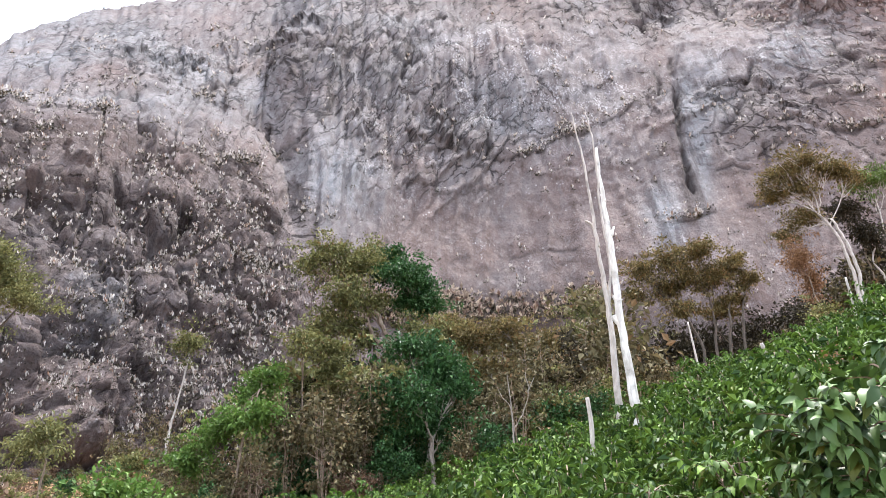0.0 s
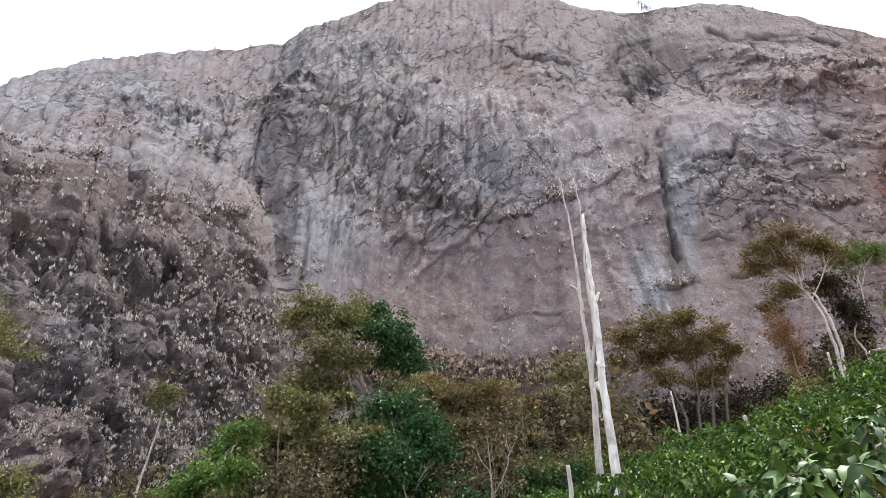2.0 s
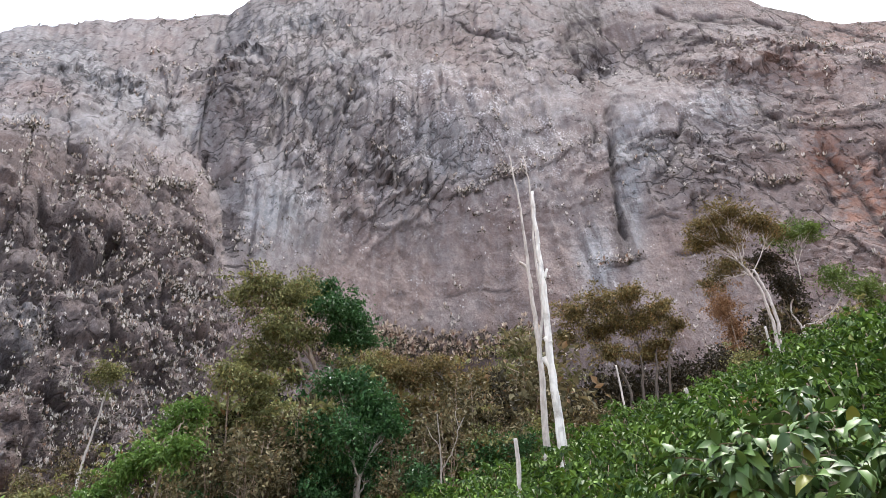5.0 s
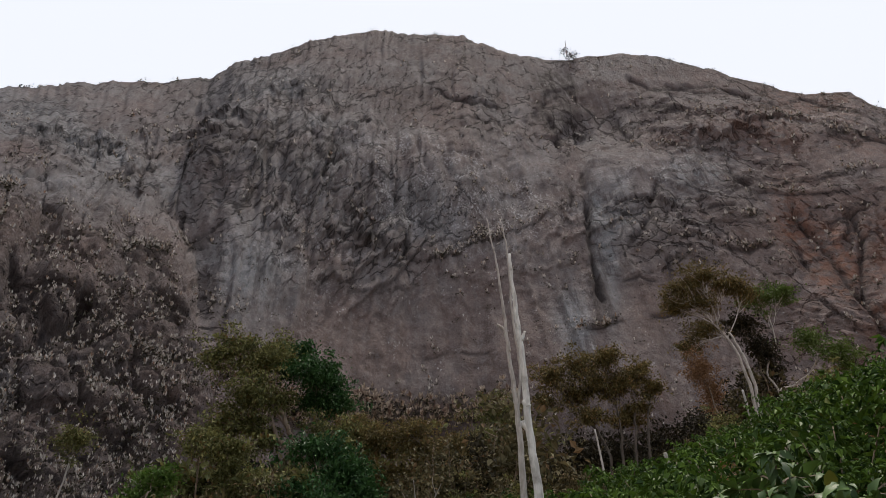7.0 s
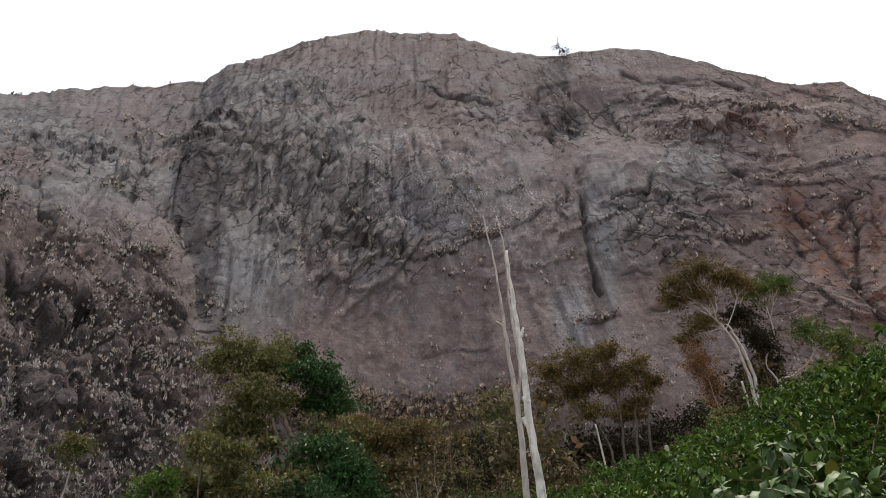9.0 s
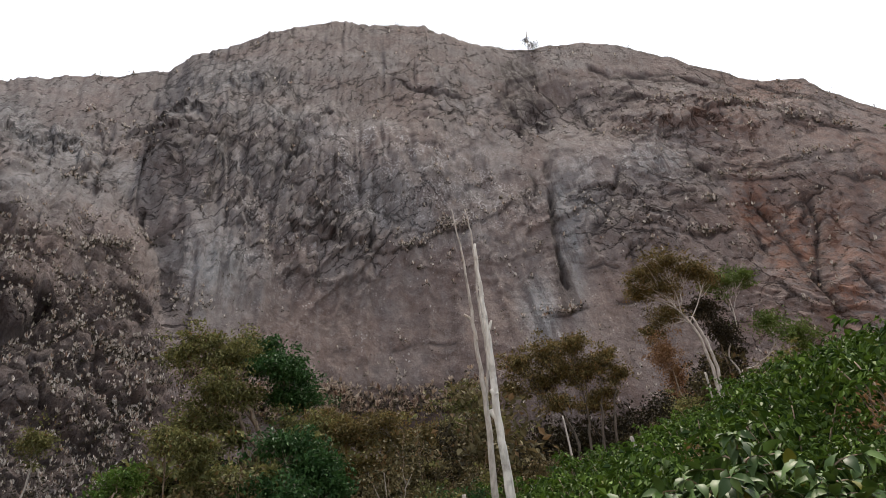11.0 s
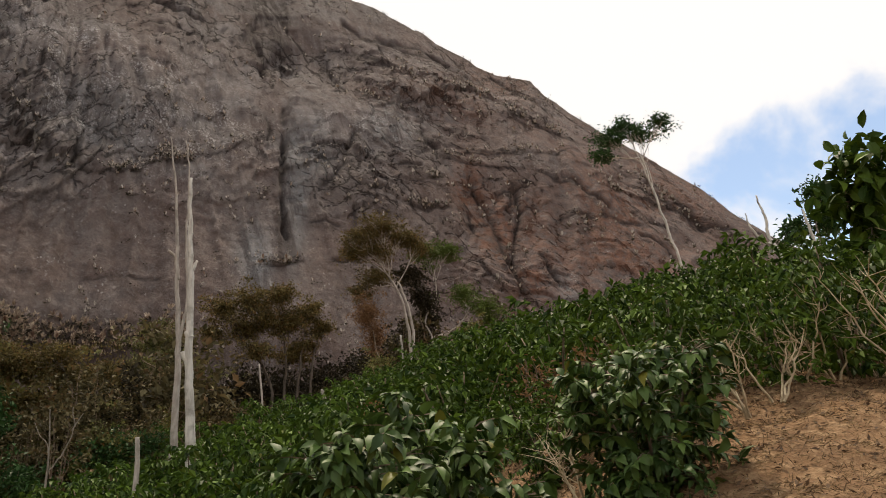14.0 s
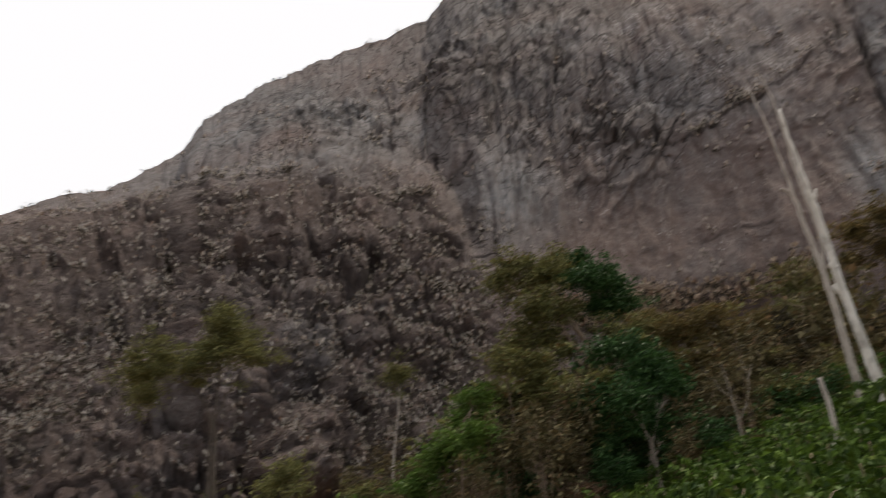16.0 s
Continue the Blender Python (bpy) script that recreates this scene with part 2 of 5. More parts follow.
M_BROM_TAN = leaf_material("tan_bromeliad_leaf", (0.18, 0.135, 0.105), (0.48, 0.40, 0.31), 0.6, 0.1, 0.3, dry=((0.13, 0.075, 0.055), 0.25))
M_OLIVEBROWN = leaf_material("olive_brown_leaf", (0.050, 0.042, 0.016), (0.210, 0.165, 0.062), 0.65, 0.2, dry=((0.20, 0.12, 0.05), 0.12))
M_TWIGLEAF = leaf_material("dead_grass", (0.045, 0.028, 0.016), (0.12, 0.075, 0.042), 0.85, 0.1, 0.2)
M_STRAW = leaf_material("dry_straw", (0.15, 0.10, 0.055), (0.32, 0.235, 0.13), 0.8, 0.2, 0.2)
M_RUSTLEAF = leaf_material("rusty_leaf", (0.15, 0.080, 0.036), (0.30, 0.17, 0.085), 0.7, 0.25, 0.3)
M_STRAW_WOOD = bark_material("pale_dry_stem", (0.30, 0.24, 0.15), (0.48, 0.40, 0.27), 20.0, (0.15, 0.11, 0.07), 0.3)
M_PALE = bark_material("bleached_wood", (0.38, 0.36, 0.325), (0.58, 0.555, 0.51), 10.0, (0.13, 0.115, 0.095), 0.6)
M_GREYWOOD = bark_material("grey_dead_wood", (0.27, 0.24, 0.21), (0.42, 0.38, 0.34), 12.0)
M_BARK = bark_material("grey_bark", (0.13, 0.11, 0.09), (0.26, 0.23, 0.19))
M_DARKBARK = bark_material("dark_bark", (0.045, 0.035, 0.027), (0.11, 0.088, 0.068))
M_TWIG = bark_material("brown_twig", (0.12, 0.085, 0.06), (0.24, 0.18, 0.13))


# ---- numeric helpers ----
def lattice(ix, iy, iz, seed):
    h = (ix * 374761393 + iy * 668265263 + iz * 2147483647 + seed * 974711) & 0xFFFFFFFF
    h = ((h ^ (h >> 13)) * 1274126177) & 0xFFFFFFFF
    h = ((h ^ (h >> 16)) * 2246822519) & 0xFFFFFFFF
    return ((h ^ (h >> 15)) & 0xFFFFFF) / float(0xFFFFFF)


def vnoise(p, seed=0):
    """Smooth value noise in -1..1 at the rows of p."""
    i = np.floor(p).astype(np.int64)
    f = p - i
    u = f * f * f * (f * (f * 6 - 15) + 10)
    out = 0
    for dx in (0, 1):
        for dy in (0, 1):
            for dz in (0, 1):
                w = (u[:, 0] if dx else 1 - u[:, 0]) * (u[:, 1] if dy else 1 - u[:, 1]) * (u[:, 2] if dz else 1 - u[:, 2])
                out = out + w * lattice(i[:, 0] + dx, i[:, 1] + dy, i[:, 2] + dz, seed)
    return out * 2 - 1


def fbm(p, octaves=4, seed=0, gain=0.5):
    total, amp = 0, 1.0
    for k in range(octaves):
        total = total + amp * vnoise(p * 2.03 ** k + 17.7 * k, seed + k)
        amp *= gain
    return total


def cells3(p, seed=0):
    """Distance to the nearest and second nearest of scattered cell points."""
    i = np.floor(p).astype(np.int64)
    d1 = np.full(len(p), 9.0)
    d2 = np.full(len(p), 9.0)
    for dx in (-1, 0, 1):
        for dy in (-1, 0, 1):
            for dz in (-1, 0, 1):
                c = i + np.array((dx, dy, dz))
                q = c + np.stack([lattice(c[:, 0], c[:, 1], c[:, 2], seed + s) for s in (1, 2, 3)], 1)
                d = np.linalg.norm(p - q, axis=1)
                d2 = np.minimum(d2, np.maximum(d1, d))
                d1 = np.minimum(d1, d)
    return d1, d2


def facets(a, b, seed=0):
    """Broken rock in two dimensions: tilted flat pieces with sharp borders; also the nearness of a border."""
    ia, ib = np.floor(a).astype(np.int64), np.floor(b).astype(np.int64)
    best, second, out = np.full(len(a), 9.0), np.full(len(a), 9.0), np.zeros(len(a))
    nil = np.full(len(a), 3, np.int64)
    for da in (-1, 0, 1):
        for db in (-1, 0, 1):
            ca, cb = ia + da, ib + db
            u, v = a - ca - lattice(ca, cb, nil, seed + 1), b - cb - lattice(ca, cb, nil, seed + 2)
            d = u * u + v * v
            near = d < best
            second = np.where(near, best, np.minimum(second, d))
            best = np.where(near, d, best)
            level = lattice(ca, cb, nil, seed + 3) - 0.5 + u * 1.6 * (lattice(ca, cb, nil, seed + 4) - 0.5) + v * 1.2 * (lattice(ca, cb, nil, seed + 5) - 0.2)
            out = np.where(near, level, out)
    return out, np.sqrt(second) - np.sqrt(best)


def sstep(x):
    x = np.clip(x, 0, 1)
    return x * x * (3 - 2 * x)


def mesh_from(name, v, f, smooth=False):
    """A mesh from an array of points and one array of triangles or quads (or a list of such arrays)."""
    fs = f if isinstance(f, list) else [f]
    me = bpy.data.meshes.new(name)
    me.vertices.add(len(v))
    me.vertices.foreach_set("co", np.ascontiguousarray(v, dtype=np.float32).ravel())
    loops = np.concatenate([a.ravel() for a in fs]).astype(np.int32)
    sizes = np.concatenate([np.full(len(a), a.shape[1]) for a in fs])
    starts = np.concatenate([[0], np.cumsum(sizes)[:-1]]).astype(np.int32)
    me.loops.add(len(loops))
    me.loops.foreach_set("vertex_index", loops)
    me.polygons.add(len(sizes))
    me.polygons.foreach_set("loop_start", starts)
    me.polygons.foreach_set("use_smooth", np.full(len(sizes), smooth))
    me.update(calc_edges=True)
    me.validate()
    return me


def join(pieces):
    vs, fs, n = [], {}, 0
    for v, f in pieces:
        for a in (f if isinstance(f, list) else [f]):
            fs.setdefault(a.shape[1], []).append(a + n)
        vs.append(v)
        n += len(v)
    return np.concatenate(vs), [np.concatenate(a) for a in fs.values()]


def piece(name, vf, material, parent=None, label="", smooth=False):
    """One mesh object, under its thing if it is a part."""
    me = mesh_from(name, vf[0], vf[1], smooth)
    me.materials.append(material)
    ob = new(name, me)
    if parent:
        ob.parent = parent
    if label:
        tagged(ob, label)
    return ob


def thing(name, at, label, category, group="", kind=""):
    ob = new(name)
    ob.empty_display_size = 0.1
    ob.matrix_basis = Matrix.Translation(at)
    return tagged(ob, label, category, group, kind)


def tube(path, radii, sides=8, wobble=0.0, rng=None):
    """A closed round rod along a path of points."""
    p = np.array(path, float)
    n = len(p)
    tang = np.gradient(p, axis=0)
    tang /= np.linalg.norm(tang, axis=1)[:, None] + 1e-9
    ref = np.array((0.31, 0.95, 0.05))
    a = np.cross(tang, ref)
    a /= np.linalg.norm(a, axis=1)[:, None] + 1e-9
    b = np.cross(tang, a)
    ang = np.linspace(0, 2 * math.pi, sides, endpoint=False)
    r = np.array(radii, float)[:, None] * np.ones(sides)
    if wobble and rng is not None:
        r = r * (1 + wobble * rng.standard_normal((n, sides)))
    v = p[:, None] + r[..., None] * (np.cos(ang)[None, :, None] * a[:, None] + np.sin(ang)[None, :, None] * b[:, None])
    v = v.reshape(-1, 3)
    i = np.arange(n - 1)[:, None] * sides
    j = np.arange(sides)[None]
    k = (j + 1) % sides
    f = np.stack([i + j, i + k, i + sides + k, i + sides + j], -1).reshape(-1, 4)
    v = np.concatenate([v, p[:1], p[-1:]])
    e = len(v) - 2
    cap = [np.stack([np.full(sides, e), k[0], j[0]], 1), np.stack([np.full(sides, e + 1), (n - 1) * sides + j[0], (n - 1) * sides + k[0]], 1)]
    return v, [f, np.concatenate(cap)]


def smooth_path(points, steps=4, rough=0.0, rng=None):
    p = np.array(points, float)
    if len(p) > 2:
        q = [p[0]]
        for i in range(len(p) - 1):
            p0, p1, p2, p3 = p[max(i - 1, 0)], p[i], p[i + 1], p[min(i + 2, len(p) - 1)]
            for s in np.linspace(0, 1, steps + 1)[1:]:
                q.append(0.5 * (2 * p1 + (p2 - p0) * s + (2 * p0 - 5 * p1 + 4 * p2 - p3) * s * s + (3 * p1 - p0 - 3 * p2 + p3) * s ** 3))
        p = np.array(q)
    else:
        p = p[0] + (p[1] - p[0]) * np.linspace(0, 1, steps + 1)[:, None]
    if rough and rng is not None:
        p[1:-1] += rough * rng.standard_normal(p[1:-1].shape)
    return p


def unit(a):
    return a / (np.linalg.norm(a, axis=-1, keepdims=True) + 1e-9)


def leaves(centre, along, up, length, width, detail=1, bend=0.15):
    """Many leaves in one mesh: 1 is a folded lozenge, 2 a pointed blade with midrib and drooping tip."""
    n = len(centre)
    along = unit(along)
    side = unit(np.cross(along, up))
    up = np.cross(side, along)
    L = np.broadcast_to(np.asarray(length, float), (n,))[:, None]
    W = np.broadcast_to(np.asarray(width, float), (n,))[:, None]
    if detail == 1:
        mid = centre + along * L * 0.5
        pts = [centre, mid + side * W * 0.5 + up * L * bend * 0.6, centre + along * L - up * L * bend, mid - side * W * 0.5 + up * L * bend * 0.6]
        v = np.stack(pts, 1).reshape(-1, 3)
        o = np.arange(n)[:, None] * 4
        f = np.concatenate([o + np.array([[0, 1, 2]]), o + np.array([[0, 2, 3]])])
        return v, f
    rows = ((0.0, 0.06, 0.0), (0.28, 0.85, 0.03), (0.58, 0.95, -0.02), (0.84, 0.45, -0.12), (1.0, 0.0, -0.26))
    pts = []
    for s, w, z in rows:
        c = centre + along * L * s + up * L * z * (bend / 0.15)
        if w == 0.0:
            pts.append(c)
        else:
            pts += [c + side * W * w * 0.5 + up * W * 0.13 * w, c - up * W * 0.04, c - side * W * w * 0.5 + up * W * 0.13 * w]
    v = np.stack(pts, 1).reshape(-1, 3)
    o = np.arange(n)[:, None] * 13
    q = []
    for r in range(3):
        a = 3 * r
        q += [[a, a + 1, a + 4, a + 3], [a + 1, a + 2, a + 5, a + 4]]
    f4 = np.concatenate([o + np.array([x]) for x in q])
    f3 = np.concatenate([o + np.array([[9, 10, 12]]), o + np.array([[10, 11, 12]])])
    return v, [f4, f3]


def bearing(az, el, d):
    """The place at level distance d from the eye, on that bearing and elevation."""
    a = radians(az)
    return np.array((d * math.sin(a), d * math.cos(a), EYE_Z + d * math.tan(radians(el))))


# ---- the land ----
# by bearing: the coffee slope's brow (distance, elevation of the ground there, steepness of its run)
SLOPE_AZ = (-180, -120, -80, -45, -25, -10, 0, 5, 10, 15, 20, 25, 30, 38, 46, 54, 60, 68, 80, 120, 180)
SLOPE_D = (30, 30, 26, 24, 22, 20, 18, 18, 19, 21, 22, 24, 25, 27, 28, 27, 24, 22, 22, 30, 30)
SLOPE_EL = (0, 0, 0, 1.2, 1.4, 2.0, 4.0, 5.8, 7.4, 10.0, 11.3, 12.8, 15.2, 16.8, 17.4, 18.2, 17.8, 16.6, 13, 4, 0)
SLOPE_P = (1, 1, 1, 1, 1, 1.1, 1.2, 1.232, 1.249, 1.295, 1.2, 1.162, 1.172, 1.028, 0.919, 0.869, 0.83, 0.846, 0.914, 1, 1)
# the foot of the rock and its crest
FOOT_AZ = (-84, -50, -30, -10, 0, 10, 20, 40, 60, 88)
FOOT_D = (34, 36, 38, 47, 54, 60, 65, 75, 85, 95)
FOOT_EL = (1.0, 2.0, 2.4, 3.2, 4.2, 5.4, 7.5, 10.5, 11.5, 10.0)
CREST_AZ = (-84, -60, -48.2, -44.8, -41.4, -39, -35.8, -34.4, -31.9, -29, -24.6, -19.6, -14.7, -12.7, -9.8, -6.7, -3.5, -0.1, 4.5, 9.2,
            12.6, 16, 19.2, 21.4, 24.6, 27.6, 30.9, 34.3, 38.9, 41.9, 43, 45.5, 48.1, 51.8, 54.4, 57.4, 62, 70, 88)
CREST_EL = (14, 19, 22.2, 23.9, 24.8, 26.1, 28.2, 30.6, 32.2, 33.9, 35.5, 36.9, 38.3, 39.7, 40.8, 42.1, 43.0, 43.6, 43.5, 43.3,
            42.2, 41.4, 40.9, 41.0, 40.8, 40.2, 38.9, 37.25, 34.8, 34.0, 32.7, 30.9, 28.95, 26.2, 23.9, 20.7, 17.2, 12.5, 8)
CREST_DA = (-84, -50, -36, -30, -12, 0, 12, 20, 40, 60, 88)
CREST_D = (60, 72, 84, 92, 100, 103, 106, 112, 122, 126, 118)
SHOULDER_AZ = (-50, -39, -34, -29.5, -24, -18.1, -14.9, -12.2, -10.9, -8)
SHOULDER_EL = (20.5, 24.6, 24.6, 25.7, 27.2, 25.9, 25.0, 21.0, 18.5, 14)


def land(x, y):
    """Height of the ground."""
    az = np.degrees(np.arctan2(x, y))
    d = np.hypot(x, y)
    dr = np.interp(az, SLOPE_AZ, SLOPE_D)
    gr = dr * np.tan(np.radians(np.interp(az, SLOPE_AZ, SLOPE_EL)))
    near = gr * (np.minimum(d, dr) / dr) ** np.interp(az, SLOPE_AZ, SLOPE_P)
    fd = np.interp(az, FOOT_AZ, FOOT_D)
    fz = EYE_Z + fd * np.tan(np.radians(np.interp(az, FOOT_AZ, FOOT_EL)))
    front = sstep((95 - np.abs(az)) / 12)
    rise = np.clip((d - dr) / (fd - dr), 0, 1)
    return near + (fz - gr) * rise * front


def ground_at(x, y):
    return float(land(np.array([x]), np.array([y]))[0])


def make_ground():
    az = np.radians(np.arange(-180, 180, 1.0))
    d = np.concatenate([[0.3], np.geomspace(0.8, 60, 130), np.geomspace(66, 4500, 24)])
    A, D = np.meshgrid(az, d)
    x, y = (D * np.sin(A)).ravel(), (D * np.cos(A)).ravel()
    z = land(x, y)
    p = np.stack([x, y, np.zeros_like(x)], 1)
    z = z + (0.10 * fbm(p * 0.8, 3, 5) + 0.05 * fbm(p * 3.1, 3, 9)) * sstep(np.hypot(x, y) / 4)
    z = z - 0.6 * (np.hypot(x, y) > 62)
    n, k = len(az), len(d)
    i = np.arange(k - 1)[:, None] * n
    j = np.arange(n)[None]
    j2 = (j + 1) % n
    f = np.stack([i + j, i + j2, i + n + j2, i + n + j], -1).reshape(-1, 4)
    v = np.stack([x, y, z], 1)
    v = np.concatenate([v, [[0, 0, 0.0]]])
    cap = np.stack([np.full(n, len(v) - 1), j2[0], j[0]], 1)
    ob = piece("ground", (v, [f[:, ::-1], cap[:, ::-1]]), M_EARTH, smooth=True)
    tagged(ob, "brown earth slope with dry grass and leaf litter", "ground", kind="structure")


CRACKS, LEDGES, BULGES = [], [], []


def crack(width, depth, *line):
    """A cleft along a line of (bearing, elevation): half width in degrees, depth in metres."""
    CRACKS.append((line, width, depth))


def ledge(proud, plants, *line):
    """A ledge along such a line: the rock above stands proud by so many metres, and plants of that density grow on it."""
    LEDGES.append((line, proud, plants))


def bulge(az, el, wide, high, proud):
    """A rounded boss of rock."""
    BULGES.append((az, el, wide, high, proud))


crack(0.2, 1.3, (-7.2, 36.7), (-8.3, 35.7), (-9.6, 34.3), (-10.2, 33.4))
crack(0.15, 0.8, (-12.3, 33.9), (-12.6, 33.0), (-13.3, 32.5), (-14.4, 31.3))
crack(0.3, 1.8, (-13.9, 27.7), (-14.4, 26.3), (-14.8, 25.3))
crack(0.25, 1.4, (-11.3, 28.0), (-12.4, 26.9), (-13.5, 25.7))
crack(0.12, 0.6, (-15.2, 28.2), (-16.0, 27.3))
crack(0.12, 0.7, (-9.4, 31.1), (-10.0, 29.8), (-10.6, 29.3))
crack(0.12, 0.7, (-14.1, 31.8), (-15.1, 29.9), (-16.0, 29.5))
crack(0.12, 0.7, (-17.3, 30.5), (-18.6, 29.5), (-19.7, 28.7), (-20.6, 27.9))
crack(0.15, 0.8, (-4.0, 37.2), (-4.4, 36.0))
crack(0.25, 1.2, (-3.0, 35.2), (-3.6, 33.5), (-3.9, 32.0))
crack(0.15, 0.8, (-4.8, 34.0), (-3.6, 33.2), (-2.2, 33.4))
crack(0.12, 0.6, (-0.6, 37.5), (-0.2, 36.1))
crack(0.12, 0.6, (0.9, 37.0), (0.8, 36.1))
crack(0.22, 1.2, (3.6, 29.2), (4.2, 27.9), (3.9, 27.0))
crack(0.2, 0.9, (0.5, 30.0), (1.3, 28.5), (2.4, 26.8))
crack(0.15, 0.8, (6.4, 39.5), (8.1, 38.9), (10.0, 38.4), (13.3, 38.1))
crack(0.3, 1.4, (16.7, 38.6), (16.7, 37.1), (17.9, 35.7), (17.6, 34.1))
crack(0.3, 1.6, (19.5, 32.1), (19.4, 30.4))
crack(0.35, 1.6, (19.6, 30.3), (19.5, 27.0), (19.8, 23.9), (20.1, 21.5))
crack(0.3, 1.4, (25.9, 31.0), (25.2, 29.3), (24.6, 27.7), (23.6, 26.5), (22.3, 25.5))
crack(0.25, 1.2, (31.7, 30.6), (31.9, 29.5), (32.8, 28.9))
crack(0.12, 0.6, (21.7, 23.5), (23.1, 23.5), (24.8, 23.2))
crack(0.15, 0.8, (25.5, 24.9), (25.8, 23.0))
crack(0.15, 0.8, (35.3, 24.6), (35.8, 23.2), (36.2, 22.2))
crack(0.12, 0.6, (37.6, 25.4), (39.5, 25.4), (40.8, 25.4))
crack(0.12, 0.7, (39.0, 25.0), (38.6, 24.0), (39.1, 23.8))
crack(0.14, 0.6, (24.5, 39.2), (26.7, 37.9), (29.3, 37.4))
crack(0.14, 0.6, (28.2, 37.8), (32.0, 37.2), (34.1, 36.0), (37.2, 34.1))
crack(0.14, 0.7, (23.4, 36.8), (24.1, 35.0), (25.1, 34.0))
crack(0.3, 1.5, (-16.8, 21.8), (-14.9, 21.6), (-12.3, 21.4))
crack(0.35, 1.8, (-20.8, 20.8), (-21.2, 19.1), (-21.6, 18.2))
crack(0.45, 2.0, (-26.7, 22.0), (-25.5, 20.3), (-23.9, 18.3), (-23.1, 17.6))
crack(0.15, 0.8, (23.6, 20.6), (24.9, 20.7), (27.1, 21.2))
crack(0.12, 0.6, (35.6, 20.8), (36.6, 19.0))
crack(0.12, 0.6, (0.6, 33.2), (0.5, 32.3))
crack(0.14, 0.7, (18.0, 31.5), (18.5, 30.5), (18.2, 29.3))
crack(0.14, 0.6, (21.6, 28.9), (23.6, 29.3), (25.0, 29.3))
crack(0.12, 0.6, (28.9, 27.8), (31.5, 27.7))
ledge(0.7, 1.0, (-2.3, 31.1), (-0.2, 29.7), (1.4, 27.8), (2.9, 26.8), (5.3, 26.8), (7.8, 27.2), (10.3, 27.8), (12.8, 28.1), (14.8, 28.7), (17.1, 29.9))
ledge(0.4, 0.8, (5.3, 27.5), (6.8, 28.1), (9.3, 28.1), (11.3, 28.3))
ledge(0.5, 0.9, (-2.1, 24.9), (-0.4, 24.5), (1.5, 24.5), (3.2, 24.9), (4.9, 24.6))
ledge(0.3, 0.9, (1.4, 20.1), (3.0, 20.1))
ledge(0.3, 0.3, (2.6, 37.8), (5.3, 38.2), (8.0, 38.4))
ledge(0.4, 0.4, (8.0, 37.4), (10.7, 37.1), (15.6, 37.0))
ledge(0.4, 0.3, (-7.7, 34.7), (-5.2, 35.1), (-3.1, 34.7), (-1.2, 34.4))
ledge(0.3, 0.3, (5.0, 34.3), (7.4, 34.4), (9.9, 34.4))
ledge(0.5, 1.0, (17.6, 20.0), (19.5, 20.1), (21.6, 20.6))
ledge(0.5, 0.8, (23.4, 34.0), (25.8, 33.6), (28.1, 32.9), (30.6, 32.4), (31.4, 31.7))
ledge(0.7, 1.0, (22.4, 37.2), (25.5, 37.0), (28.8, 35.9), (32.3, 34.6), (34.8, 33.6), (36.8, 32.9), (39.0, 31.6), (41.8, 30.3))
ledge(0.4, 0.8, (28.6, 35.2), (32.2, 34.3), (35.6, 33.2))
ledge(0.4, 0.7, (38.9, 31.2), (39.8, 30.4), (41.0, 29.6))
ledge(0.4, 0.9, (33.6, 29.3), (36.0, 28.6), (38.0, 28.3), (40.1, 28.0))
ledge(0.5, 0.9, (32.6, 28.6), (35.8, 27.8), (40.6, 26.4))
ledge(0.3, 0.4, (26.0, 31.0), (28.2, 30.7))
ledge(0.5, 0.9, (26.0, 27.0), (28.2, 26.8), (30.8, 26.6), (33.0, 26.7))
ledge(0.5, 0.8, (30.2, 24.8), (32.0, 24.5), (33.4, 24.7))
ledge(0.3, 0.7, (26.5, 25.8), (28.6, 26.0))
ledge(0.4, 0.9, (-27.9, 26.3), (-25.1, 27.0), (-22.4, 27.9))
ledge(0.5, 0.9, (-22.3, 27.2), (-20.5, 27.0), (-19.8, 26.1), (-18.0, 25.6))
ledge(0.4, 1.0, (-19.5, 23.7), (-17.0, 23.9), (-14.3, 25.4), (-11.9, 26.0))
ledge(0.5, 1.0, (-23.8, 16.3), (-20.1, 17.5), (-17.5, 18.2))
ledge(0.5, 1.0, (-16.8, 18.1), (-14.2, 17.6), (-11.3, 17.6))
ledge(0.3, 0.5, (-9.0, 27.7), (-5.5, 28.5), (-4.0, 28.5))
ledge(0.3, 0.4, (-6.4, 27.2), (-4.4, 26.5), (-2.7, 26.1))
ledge(0.3, 0.5, (-12.1, 22.4), (-10.2, 22.9))
ledge(0.3, 0.4, (5.8, 19.8), (9.0, 20.2), (11.3, 19.6))
crack(0.25, 1.2, (-26.7, 21.5), (-25.7, 20.0), (-25.1, 19.2))
crack(0.35, 1.6, (-25.2, 19.0), (-24.3, 18.4), (-23.4, 17.7))
crack(0.35, 1.6, (-20.4, 20.5), (-20.8, 19.4), (-21.2, 18.2))
crack(0.3, 1.4, (-21.0, 15.9), (-20.7, 14.1))
crack(0.6, 2.2, (-30.4, 7.8), (-28.7, 9.1), (-26.3, 9.5), (-24.1, 9.4))
crack(0.4, 1.8, (-23.7, 11.1), (-23.5, 9.1), (-23.2, 7.0))
crack(0.3, 1.3, (-20.1, 10.2), (-18.2, 10.4), (-17.2, 12.1))
crack(0.15, 0.8, (-19.0, 15.3), (-19.0, 14.0))
crack(0.2, 1.0, (-26.7, 14.5), (-26.0, 13.9), (-25.7, 14.1))
